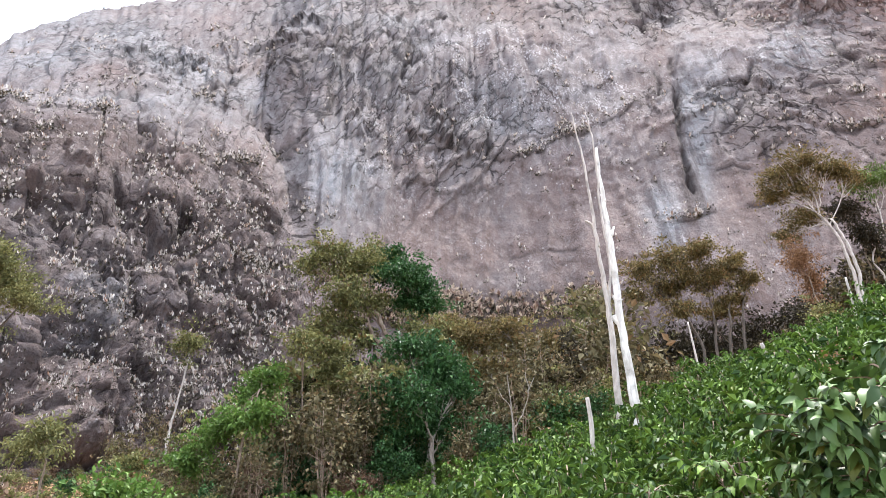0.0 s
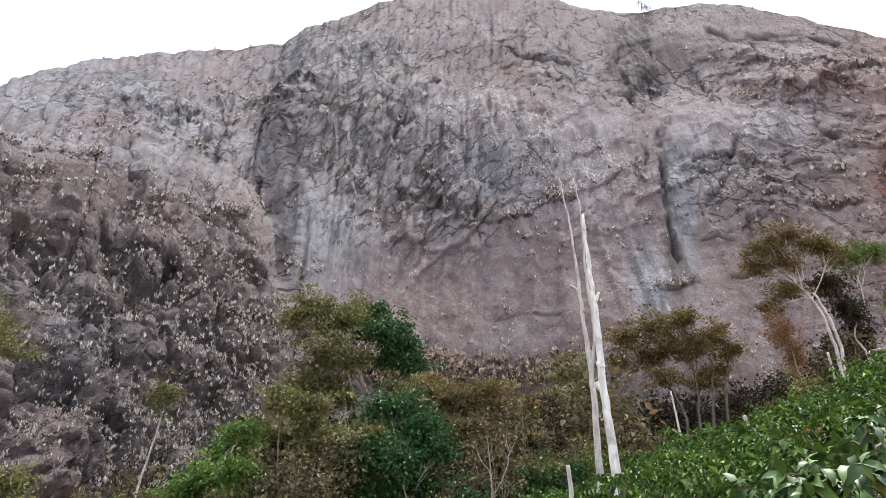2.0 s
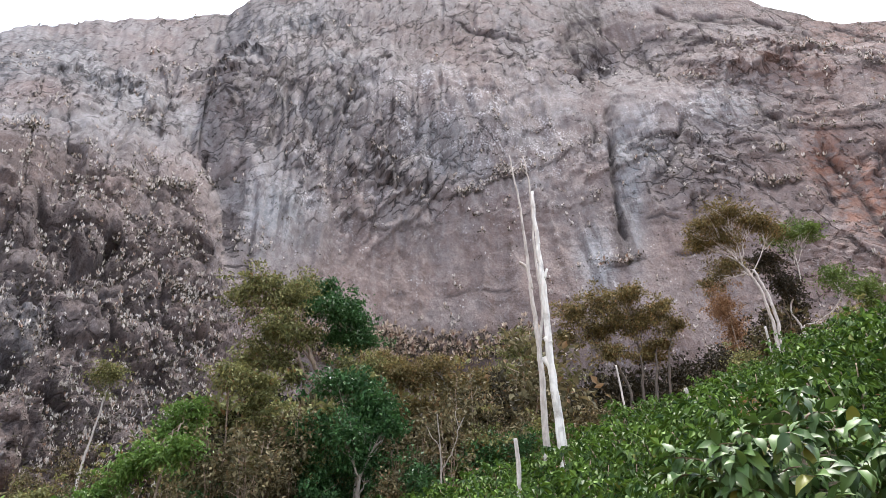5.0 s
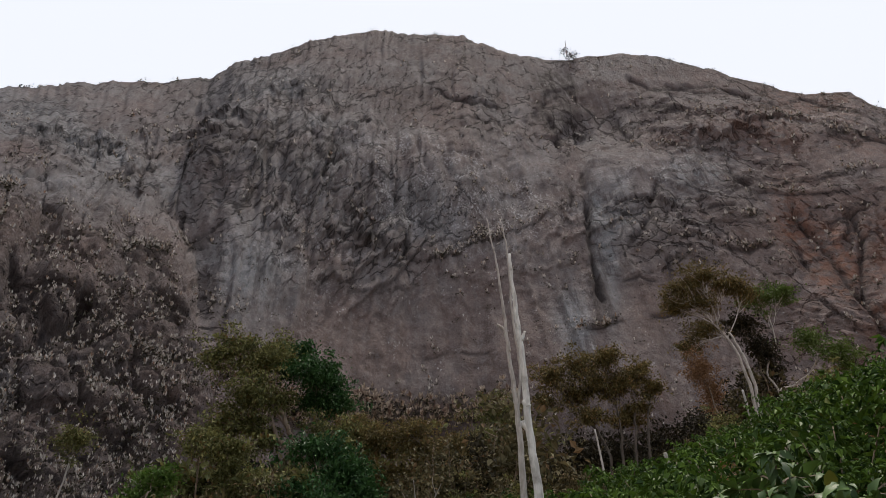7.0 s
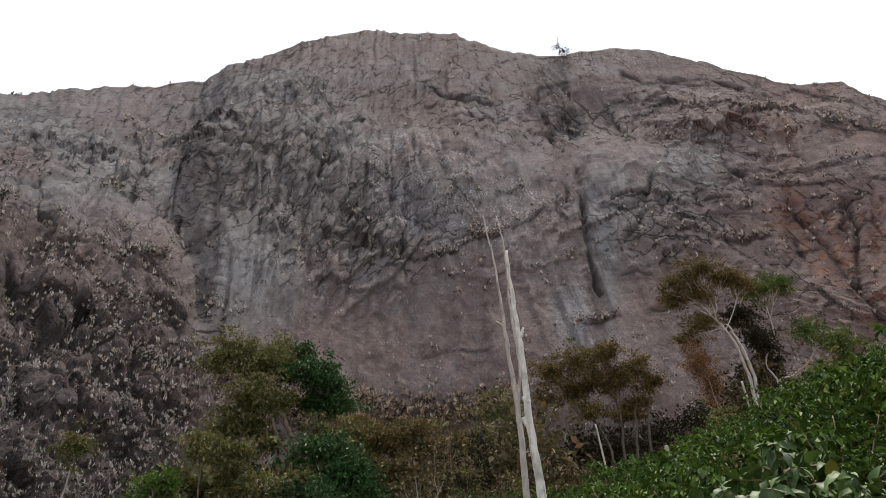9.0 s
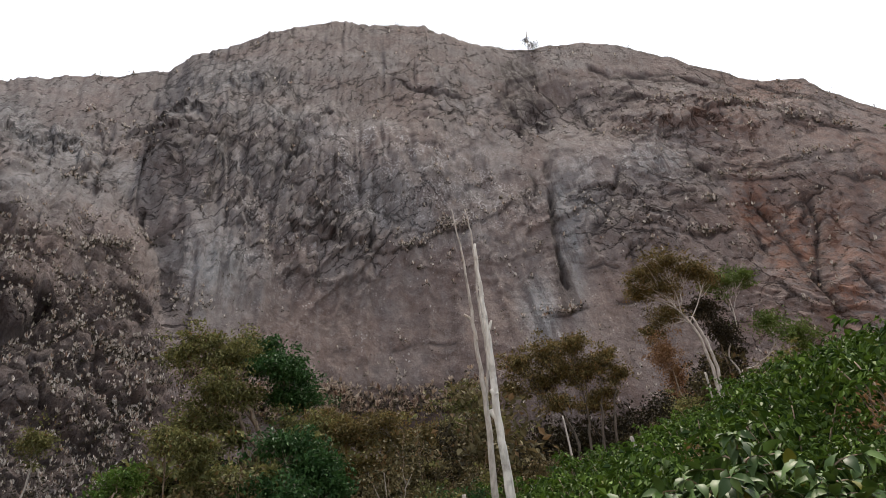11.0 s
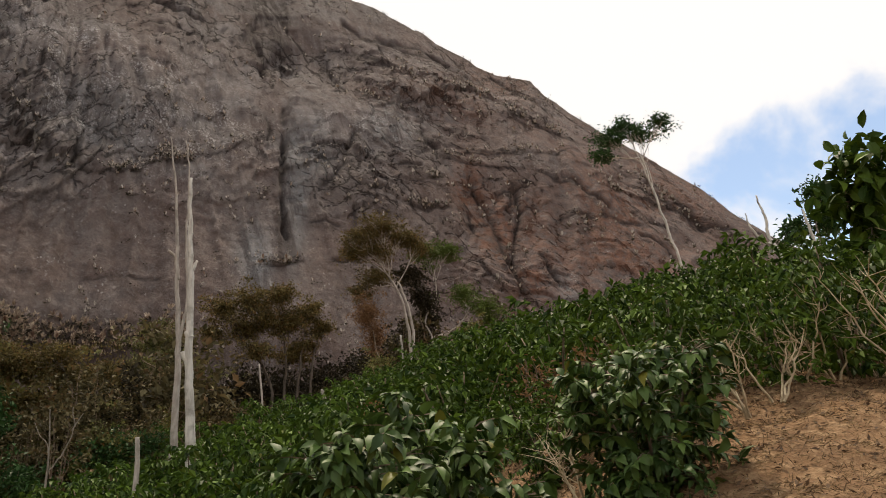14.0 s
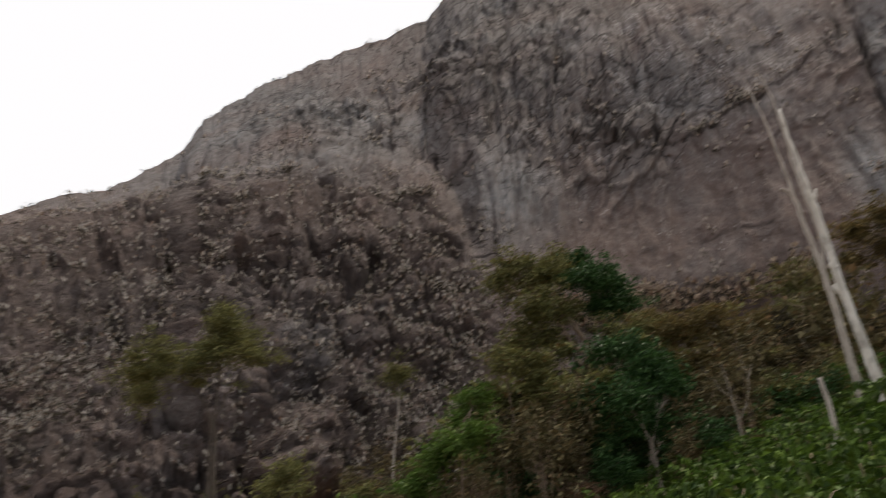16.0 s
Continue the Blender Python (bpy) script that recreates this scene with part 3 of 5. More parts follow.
ledge(0.5, 1.0, (-34.6, 24.3), (-30.9, 24.6), (-26.9, 25.1))
ledge(0.4, 0.9, (-30.2, 25.7), (-27.4, 26.5), (-23.4, 27.7))
ledge(0.5, 1.0, (-23.9, 16.1), (-22.5, 17.0), (-20.6, 17.7), (-18.2, 18.3), (-15.6, 18.5), (-11.6, 18.1))
ledge(0.5, 1.0, (-19.6, 15.7), (-16.9, 16.6))
ledge(0.5, 1.0, (-27.2, 11.0), (-26.6, 12.4), (-24.4, 12.4), (-23.5, 12.9))
ledge(0.5, 1.0, (-21.3, 12.0), (-18.9, 12.6), (-16.6, 13.6), (-14.8, 14.3))
ledge(0.4, 1.0, (-28.5, 8.1), (-27.0, 9.1), (-25.9, 9.1))
ledge(0.4, 0.8, (-18.3, 23.9), (-16.1, 24.8), (-13.0, 25.5))
ledge(0.4, 1.0, (-8.3, 16.2), (-4.7, 16.5), (-1.1, 17.2))
ledge(0.4, 0.9, (-33.1, 18.6), (-31.4, 19.0), (-28.5, 17.8), (-25.5, 18.0))
ledge(0.4, 0.9, (-10.2, 17.7), (-8.4, 17.6))
ledge(0.5, 0.8, (45.5, 27.7), (47.7, 26.7), (50.7, 24.9))
ledge(0.6, 1.0, (30.0, 35.3), (32.6, 34.4), (35.6, 33.4), (37.6, 32.5), (39.9, 30.6), (42.8, 29.4), (45.5, 27.7))
ledge(0.4, 0.9, (34.3, 28.6), (40.1, 27.8), (45.0, 27.4))
ledge(0.4, 0.8, (27.4, 26.8), (30.3, 26.8), (33.2, 26.0))
ledge(0.4, 0.8, (29.7, 25.0), (32.1, 24.6), (34.1, 24.8))
ledge(0.4, 0.7, (41.0, 26.4), (44.6, 24.9), (48.3, 24.3))
ledge(0.4, 0.6, (42.5, 23.2), (46.2, 22.6), (49.7, 21.7))
ledge(0.3, 0.5, (25.4, 34.0), (27.9, 33.2), (31.5, 33.0))
ledge(0.4, 0.6, (47.6, 25.8), (51.0, 24.2), (54.5, 21.5))
ledge(0.3, 0.6, (45.2, 29.2), (48.9, 28.1), (51.8, 26.0))
crack(0.3, 1.2, (35.2, 27.4), (36.5, 25.1), (38.0, 21.6), (39.2, 18.4), (40.2, 16.4))
crack(0.25, 1.0, (39.0, 26.3), (39.8, 23.9), (39.1, 21.5), (38.4, 19.0))
crack(0.2, 1.0, (40.9, 20.7), (41.7, 19.8), (42.4, 17.8))
crack(0.15, 0.7, (48.7, 21.4), (51.2, 20.1), (52.2, 18.7))
crack(0.15, 0.7, (42.9, 26.0), (44.6, 24.9), (47.1, 22.7))
crack(0.15, 0.7, (48.6, 23.4), (50.2, 22.0), (51.9, 21.5))
crack(0.12, 0.6, (25.4, 37.3), (28.5, 35.9), (31.6, 34.9))
crack(0.12, 0.6, (27.5, 38.1), (31.7, 36.7), (35.3, 35.6))
crack(0.14, 0.6, (37.8, 35.0), (40.7, 33.1), (43.5, 30.9))
crack(0.15, 0.7, (52.3, 23.8), (54.5, 21.5), (56.8, 20.5))

for row in ((-27.5, 4.5, 3.4, 2.6, 2.2), (-23.6, 9.6, 1.7, 1.5, 1.8), (-26.8, 12.2, 2.8, 2.4, 1.2), (-20.4, 6.6, 1.7, 3.0, 1.4), (-16.6, 6.0, 2.2, 2.2, 1.6),
            (-17.0, 13.6, 2.6, 1.5, 1.2), (-13.2, 12.4, 2.2, 1.7, 1.2), (-21.6, 14.2, 2.2, 1.5, 1.4), (-25.6, 16.2, 2.4, 1.4, 1.2), (-17.8, 17.0, 1.5, 1.9, 1.2),
            (-22.6, 19.8, 1.6, 1.9, 1.3), (-28.6, 19.6, 2.5, 1.8, 1.0), (-32.5, 9.4, 3.2, 3.0, 1.5), (-36.5, 14.0, 3.4, 2.6, 1.2), (-14.2, 16.2, 1.8, 1.3, 1.0)):
    bulge(*row)


def beside(az, el, line, reach):
    """Which points lie near a line of (bearing, elevation), how far above it in degrees, and how far along, 0 to 1."""
    q = np.array(line)
    k = math.cos(radians(q[:, 1].mean()))
    near = np.where((az > q[:, 0].min() - reach / k) & (az < q[:, 0].max() + reach / k) & (el > q[:, 1].min() - reach) & (el < q[:, 1].max() + reach))[0]
    x, y = az[near] * k, el[near]
    best, off, along = np.full(len(near), 99.0), np.full(len(near), 99.0), np.zeros(len(near))
    length = np.concatenate([[0], np.cumsum(np.hypot(np.diff(q[:, 0]) * k, np.diff(q[:, 1])))])
    for i in range(len(q) - 1):
        a, d = q[i] * (k, 1), (q[i + 1] - q[i]) * (k, 1)
        n = np.hypot(*d)
        d = d / n
        u = np.clip((x - a[0]) * d[0] + (y - a[1]) * d[1], 0, n)
        ex, ey = x - a[0] - u * d[0], y - a[1] - u * d[1]
        dist = np.hypot(ex, ey)
        side = np.sign(d[0] * ey - d[1] * ex) * (1 if d[0] >= 0 else -1)
        take = dist < best
        best = np.where(take, dist, best)
        off = np.where(take, dist * side, off)
        along = np.where(take, (length[i] + u) / length[-1], along)
    return near, off, along


def rock_surface():
    """The granite dome on a fan of bearings and elevations; returns points, grid shape, bearings and elevations."""
    az1 = np.concatenate([np.arange(-74, -49, 0.8), np.arange(-49, 58, 0.142), np.arange(58, 78.1, 0.8)])
    q1 = np.concatenate([np.linspace(0, 1, 340), 1 + np.geomspace(0.012, 1.2, 26)])
    az, q = (a.ravel() for a in np.meshgrid(az1, q1))
    foot_el = np.interp(az, FOOT_AZ, FOOT_EL) - 6.0
    foot_d = np.interp(az, FOOT_AZ, FOOT_D) - 3.0
    flat = np.stack([az, np.zeros_like(az), np.zeros_like(az)], 1)
    crest_el = np.interp(az, CREST_AZ, CREST_EL) + 0.10 * fbm(flat * 0.8, 3, 31)
    crest_d = np.interp(az, CREST_DA, CREST_D) + 3 * vnoise(flat * 0.12, 3)
    qq = np.minimum(q, 1)
    el = foot_el + (crest_el - foot_el) * qq
    te, tf, tc = (np.tan(np.radians(a)) for a in (el, foot_el, crest_el))
    m = (crest_d * tc - foot_d * tf) / (crest_d - foot_d)
    w = (foot_d * (m - tf) / (m - te) - foot_d) / (crest_d - foot_d)
    d = foot_d + (crest_d - foot_d) * np.clip(w, 0, 1) ** 1.12
    # the lower shoulder stands before the wall
    sh = np.interp(az, SHOULDER_AZ, SHOULDER_EL)
    d = d + 8 * sstep((el - sh) / 1.6 + 0.3) * sstep((az + 44) / 8) * sstep((-10 - az) / 6)
    z = EYE_Z + d * te
    back = np.maximum(q - 1, 0)
    d = d + back * 160
    z = z + back * 60 * 0.25 - back * back * 70
    a = np.radians(az)
    p = np.stack([d * np.sin(a), d * np.cos(a), z], 1)
    grid = p.reshape(len(q1), len(az1), 3)
    n = np.cross(np.gradient(grid, axis=1), np.gradient(grid, axis=0)).reshape(-1, 3)
    n = unit(n)
    calm = 1 - 0.9 * sstep((qq - 0.86) / 0.13)
    low = sstep((sh - el) / 3.0) * sstep((-8 - az) / 6)
    foot = sstep((el - foot_el - 1.0) / 4.0)
    # swellings and flutes down the fall line
    h = 2.6 * fbm(p / 34, 2, 11) * calm
    rib = np.stack([az * 0.45 + 0.9 * vnoise(p / 16, 77), el * 0.09, az * 0], 1)
    h += 0.55 * (1 - np.abs(fbm(rib, 3, 21))) * calm
    flute = np.stack([az * 1.5 + 0.5 * vnoise(p / 7, 78), el * 0.20, az * 0], 1)
    h += 0.45 * (1 - np.abs(fbm(flute, 3, 23))) * sstep((el - 22) / 6) * sstep((22 - az) / 12)
    broken = np.full_like(az, 0.22)
    for ca, ce, wa, we, amount in BROKEN_ZONES:
        broken = np.maximum(broken, amount * np.exp(-((az - ca) / wa) ** 2 - ((el - ce) / we) ** 2))
    broken = np.clip(broken * (1 + 0.8 * fbm(p / 18, 3, 181)), 0.06, 1.2)
    # sheets that lap over one another; each ends below in a sharp lip
    U, V = az * 1.9, el * 2.1
    shelf, humus_shade = np.zeros_like(az), np.zeros_like(az)
    steady = 1 - 0.85 * sstep((qq - 0.90) / 0.09)
    # the lie of the sheets: they climb to the right on one flank and dip to the right on the other
    run = np.arange(-80, 80.1, 0.5)
    climb = np.interp(run, (-80, -42, -32, -4, 4, 12, 20, 30, 80), (-0.1, 0.0, 0.75, 0.85, 0.45, 0.05, -0.15, -0.42, -0.45))
    rise = np.concatenate([[0], np.cumsum((climb[1:] + climb[:-1]) * 0.25)])
    lay_u = U + 0.9 * fbm(np.stack([U / 10, V / 9, az * 0], 1), 3, 191)
    lay_v = V - 1.9 * np.interp(az, run, rise) * (1 - low) + 1.5 * fbm(np.stack([U / 14, V / 11, az * 0], 1), 2, 193)
    fields = ((46, sstep((az + 34) / 10) * sstep((10 - az) / 9) * (1 - 0.9 * low), 151), (4, sstep((az - 2) / 8) * sstep((27 - az) / 8) + sstep((-26 - az) / 8) * (1 - 0.8 * low), 157),
              (-24, sstep((az - 19) / 9), 163))
    smooth = 1 - 0.85 * sstep((25.5 - el) / 4) * sstep((az + 11) / 4) * sstep((32 - az) / 5)
    for turn, share, seed in fields:
        share = share * smooth
        ct, st = math.cos(radians(turn)), math.sin(radians(turn))
        along, across = U * ct + V * st, V * ct - U * st
        for gap, amp, k in ((11.0, 0.75, 0), (5.2, 0.5, 1), (2.3, 0.22, 2)):
            q3 = np.stack([along / (gap * 2.4), across / (gap * 1.3), np.full_like(az, seed + 3.7 * k)], 1)
            f = across / gap + 1.6 * fbm(q3, 4, seed + k, 0.6)
            f = f - np.floor(f)
            live = sstep(0.35 + 1.7 * fbm(np.stack([along / (gap * 1.7), across / (gap * 1.1), np.full_like(az, 9.1 * k)], 1), 2, seed + 40 + k))
            h += share * amp * (1.5 if turn > 40 else 1.0) * live * (1 - f) ** 1.3 * steady * (0.3 + 0.7 * broken)
            shelf = np.maximum(shelf, share * live * np.exp(-((f - 0.06) / 0.09) ** 2) * (0.6, 0.5, 0.25)[k])
            # dark line on each lip and its recess, painting in the undercut's shade
            humus_shade = np.maximum(humus_shade, share * live * np.exp(-(np.minimum(f, 1 - f) / (0.020, 0.03, 0.04)[k]) ** 2) * (0.9, 0.7, 0.4)[k] * (0.3 + broken))
        wob = 0.5 * fbm(np.stack([along / 6, across / 6, np.full_like(az, seed)], 1), 4, seed + 9, 0.6)
        for size, amp, k in ((8.0, 0.85, 0), (3.4, 0.46, 1), (1.5, 0.20, 2)):
            level, rim = facets(along / (size * 1.7) + wob * 1.2, across / size + wob, seed + 60 + 7 * k)
            h += share * amp * level * (0.25 + 0.75 * steady) * broken
            gate = sstep(0.1 + 1.6 * fbm(np.stack([along / 14, across / 9, np.full_like(az, 5.5 + k)], 1), 2, seed + 80 + k))
            humus_shade = np.maximum(humus_shade, share * 0.7 * np.minimum(broken, 1) * gate * np.exp(-(rim / (0.030, 0.05, 0.09)[k]) ** 2))
    # the lower shoulder: bosses of rock with clefts between them
    warp = 0.55 * np.stack([fbm(p / 8, 3, 63), fbm(p / 8, 3, 64), fbm(p / 8, 3, 65)], 1)
    d1, d2 = cells3(p / np.array((6.0, 6.0, 3.6)) + warp, 71)
    cleft = np.exp(-((d2 - d1) / 0.07) ** 2) * sstep(0.45 + 1.3 * fbm(p / 9, 2, 69))
    h += low * (0.35 * (1 - d1 ** 2) - 0.40 * cleft)
    humus_shade = np.maximum(humus_shade, 0.6 * low * cleft)
    d1, d2 = cells3(p / np.array((2.6, 2.6, 1.7)) + warp, 91)
    part = sstep(0.2 + 1.6 * fbm(p / 11, 2, 87))
    h += (0.05 + 0.16 * low) * ((1 - d1 ** 2) - 0.9 * np.exp(-((d2 - d1) / 0.09) ** 2)) * part
    humus_shade = np.maximum(humus_shade, 0.5 * low * part * np.exp(-((d2 - d1) / 0.05) ** 2))
    lump = 0.5 * fbm(np.stack([U / 5, V / 5, az * 0], 1), 4, 207, 0.6)
    for size, amp, k in ((4.6, 0.75, 0), (2.2, 0.36, 1), (1.1, 0.15, 2)):
        level, rim = facets(U / (size * 1.25) + lump, V / size + lump * 0.9, 211 + 7 * k)
        h += low * amp * level
        gate = sstep(0.3 + 1.5 * fbm(p / 5, 2, 221 + k))
        humus_shade = np.maximum(humus_shade, 0.5 * low * gate * np.exp(-(rim / (0.04, 0.06, 0.09)[k]) ** 2))
        shelf = np.maximum(shelf, 0.75 * low * np.exp(-((rim - 0.12) / 0.10) ** 2) * (1, 1, 0.6)[k])
    for ba, be, wide, high, proud in BULGES:
        x = (az - ba) / wide + 0.22 * fbm(p / 5, 2, 201)
        y = (el - be) / high + 0.22 * fbm(p / 5, 2, 203)
        r2 = x * x + y * y
        h += 0.75 * proud * (np.sqrt(np.clip(1 - r2, 0, 1)) - 0.35 * np.exp(-((np.sqrt(r2) - 1.04) / 0.09) ** 2) * (y < 0.3))
        # painted shade round the underside of each boss
        humus_shade = np.maximum(humus_shade, 0.8 * np.exp(-((np.sqrt(r2) - 1.05) / 0.06) ** 2) * sstep(0.4 - 1.2 * y) * sstep(0.5 + 1.4 * fbm(p / 4, 2, 205)))
    h += 0.06 * fbm(p / 1.8, 4, 95, 0.7)
    joint = fbm(np.stack([az * 0.33, el * 0.10, az * 0], 1), 4, 121)
    h -= 0.15 * np.exp(-(joint / 0.02) ** 2) * sstep(0.1 + 1.5 * fbm(p / 20, 2, 127))
    stain, lip = np.zeros_like(az), np.zeros_like(az)
    sway, ragged = 0.16 * fbm(p / 2.6, 3, 101), 0.5 + 0.9 * sstep(0.45 + 1.2 * fbm(p / 3.5, 2, 103))
    for line, width, depth in CRACKS:
        at, off, u = beside(az, el, line, 3.0)
        width = 0.07 + 0.42 * width
        off = (off + sway[at] * 0.8) / width
        ends = sstep(u / 0.15) * sstep((1 - u) / 0.15) * 0.85 + 0.15 * (u > 0) * (u < 1)
        cut = ends * np.exp(-off ** 2) * ragged[at]
        h[at] -= 0.5 * depth * cut
        humus_shade[at] = np.maximum(humus_shade[at], (0.55 if depth > 1.3 else 0.85) * ends * np.exp(-(off / 0.85) ** 2))
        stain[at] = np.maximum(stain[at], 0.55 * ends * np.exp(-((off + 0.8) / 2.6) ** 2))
    for line, proud, plants in LEDGES:
        at, off, u = beside(az, el, line, 3.5)
        off = off + 1.3 * sway[at]
        ends = sstep(u / 0.08) * sstep((1 - u) / 0.08) * np.minimum(ragged[at], 1)
        h[at] += 0.30 * proud * ends * np.where(off > 0, np.exp(-np.maximum(off, 0) / 1.6), -0.6 * np.exp(np.minimum(off, 0) / 0.16))
        # painted shade just below the ledge, over its humus
        humus_shade[at] = np.maximum(humus_shade[at], 0.85 * ends * np.exp(-((off + 0.08) / 0.085) ** 2))
        lip[at] = np.maximum(lip[at], 1.4 * plants * ends * np.exp(-((off - 0.14) / 0.20) ** 2))
    p = p + n * (h * foot)[:, None]
    shelf = np.maximum(lip, shelf)

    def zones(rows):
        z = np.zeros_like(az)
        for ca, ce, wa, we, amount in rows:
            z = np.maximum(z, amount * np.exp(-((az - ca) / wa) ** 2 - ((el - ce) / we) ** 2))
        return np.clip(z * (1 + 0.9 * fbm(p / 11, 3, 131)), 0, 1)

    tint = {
        # real stains joined with the shaded foot and hollows of DARK_ZONES
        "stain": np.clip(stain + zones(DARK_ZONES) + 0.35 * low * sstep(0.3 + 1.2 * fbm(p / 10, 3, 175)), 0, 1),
        "humus_shade": np.clip(0.95 * humus_shade + 0.25 * low * sstep(-0.2 + 1.8 * fbm(p / 3, 4, 171)), 0, 1),
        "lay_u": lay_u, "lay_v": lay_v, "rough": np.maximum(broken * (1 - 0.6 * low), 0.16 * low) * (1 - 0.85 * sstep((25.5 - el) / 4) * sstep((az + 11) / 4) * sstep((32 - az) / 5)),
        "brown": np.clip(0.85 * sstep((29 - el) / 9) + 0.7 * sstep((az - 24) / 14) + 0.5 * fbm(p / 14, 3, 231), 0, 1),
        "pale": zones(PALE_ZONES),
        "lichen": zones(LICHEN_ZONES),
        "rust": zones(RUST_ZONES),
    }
    return p, (len(q1), len(az1)), az, el, low, shelf, tint


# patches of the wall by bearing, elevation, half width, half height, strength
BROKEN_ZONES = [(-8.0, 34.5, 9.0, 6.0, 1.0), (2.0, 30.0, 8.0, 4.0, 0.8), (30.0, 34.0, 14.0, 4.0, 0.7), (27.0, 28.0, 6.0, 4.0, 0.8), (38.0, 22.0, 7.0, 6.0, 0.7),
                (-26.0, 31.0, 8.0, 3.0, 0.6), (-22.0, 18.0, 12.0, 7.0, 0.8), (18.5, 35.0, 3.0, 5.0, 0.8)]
# dark stains, and shade of the wall's foot and hollows put into the colour
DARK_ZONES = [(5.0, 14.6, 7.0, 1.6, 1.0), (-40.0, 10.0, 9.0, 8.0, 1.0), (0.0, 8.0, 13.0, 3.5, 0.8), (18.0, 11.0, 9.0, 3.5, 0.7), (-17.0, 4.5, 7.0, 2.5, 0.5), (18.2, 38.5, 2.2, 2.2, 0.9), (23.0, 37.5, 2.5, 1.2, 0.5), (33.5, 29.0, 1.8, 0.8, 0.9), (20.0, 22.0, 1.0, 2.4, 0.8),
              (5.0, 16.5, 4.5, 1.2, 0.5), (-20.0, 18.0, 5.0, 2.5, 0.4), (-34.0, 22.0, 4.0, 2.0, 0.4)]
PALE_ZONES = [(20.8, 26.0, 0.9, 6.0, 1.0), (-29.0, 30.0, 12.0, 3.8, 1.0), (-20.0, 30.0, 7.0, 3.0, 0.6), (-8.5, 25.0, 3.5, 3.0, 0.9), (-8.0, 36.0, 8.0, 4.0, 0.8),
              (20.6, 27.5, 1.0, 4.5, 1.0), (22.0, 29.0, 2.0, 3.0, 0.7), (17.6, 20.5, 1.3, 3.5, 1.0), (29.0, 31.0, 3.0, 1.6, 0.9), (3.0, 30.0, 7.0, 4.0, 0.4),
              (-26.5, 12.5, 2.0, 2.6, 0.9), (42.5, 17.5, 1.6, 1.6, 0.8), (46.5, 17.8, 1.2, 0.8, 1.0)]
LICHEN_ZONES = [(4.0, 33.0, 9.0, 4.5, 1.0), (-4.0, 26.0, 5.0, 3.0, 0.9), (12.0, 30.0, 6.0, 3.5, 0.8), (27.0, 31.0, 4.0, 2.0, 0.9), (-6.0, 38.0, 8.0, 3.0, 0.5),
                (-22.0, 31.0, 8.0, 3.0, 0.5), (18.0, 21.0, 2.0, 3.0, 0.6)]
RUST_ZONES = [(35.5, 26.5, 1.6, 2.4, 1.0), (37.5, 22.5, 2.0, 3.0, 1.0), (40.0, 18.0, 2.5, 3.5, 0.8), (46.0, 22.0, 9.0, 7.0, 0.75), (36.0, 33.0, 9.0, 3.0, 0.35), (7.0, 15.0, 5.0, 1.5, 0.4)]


ROCK, ROCK_SHAPE, ROCK_AZ, ROCK_EL, ROCK_LOW, ROCK_SHELF, ROCK_TINT = rock_surface()


def make_rock():
    k, n = ROCK_SHAPE
    i = np.arange(k - 1)[:, None] * n
    j = np.arange(n - 1)[None]
    f = np.stack([i + j, i + j + 1, i + n + j + 1, i + n + j], -1).reshape(-1, 4)
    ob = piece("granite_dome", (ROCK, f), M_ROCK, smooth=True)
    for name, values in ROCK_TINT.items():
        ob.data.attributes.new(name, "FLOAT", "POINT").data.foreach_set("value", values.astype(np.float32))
    tagged(ob, "steep grey-brown granite dome with ledges, cracks and pale lichen", "rock face", kind="structure")


make_ground()
make_rock()


# ---- trees ----
def cloud(rng, blobs, per_clump=22, clump=0.22, spread=0.42):
    """Leaf places in flat tufts through ragged ellipsoids (centre, half width, half height, tufts); also the tufts' centres."""
    cs, outs, hearts = [], [], []
    for c, rx, rz, k in blobs:
        k = int(k * 1.7)
        d = unit(rng.standard_normal((k, 3)))
        r = rng.random(k)[:, None] ** spread * (0.40 + 0.90 * rng.random((k, 1)))
        lump = 1 + 0.75 * vnoise(d * 1.7 + c * 3.1, 5)[:, None]
        q = c + d * r * lump * np.array((rx, rx * 0.8, rz))
        wide = np.repeat(clump * (0.45 + 0.9 * rng.random(k)), per_clump)[:, None]
        cs.append(np.repeat(q, per_clump, 0) + wide * rng.standard_normal((k * per_clump, 3)) * np.array((1.0, 1.0, 0.42)))
        outs.append(np.repeat(d, per_clump, 0))
        hearts.append(q)
    return np.concatenate(cs), np.concatenate(outs), hearts


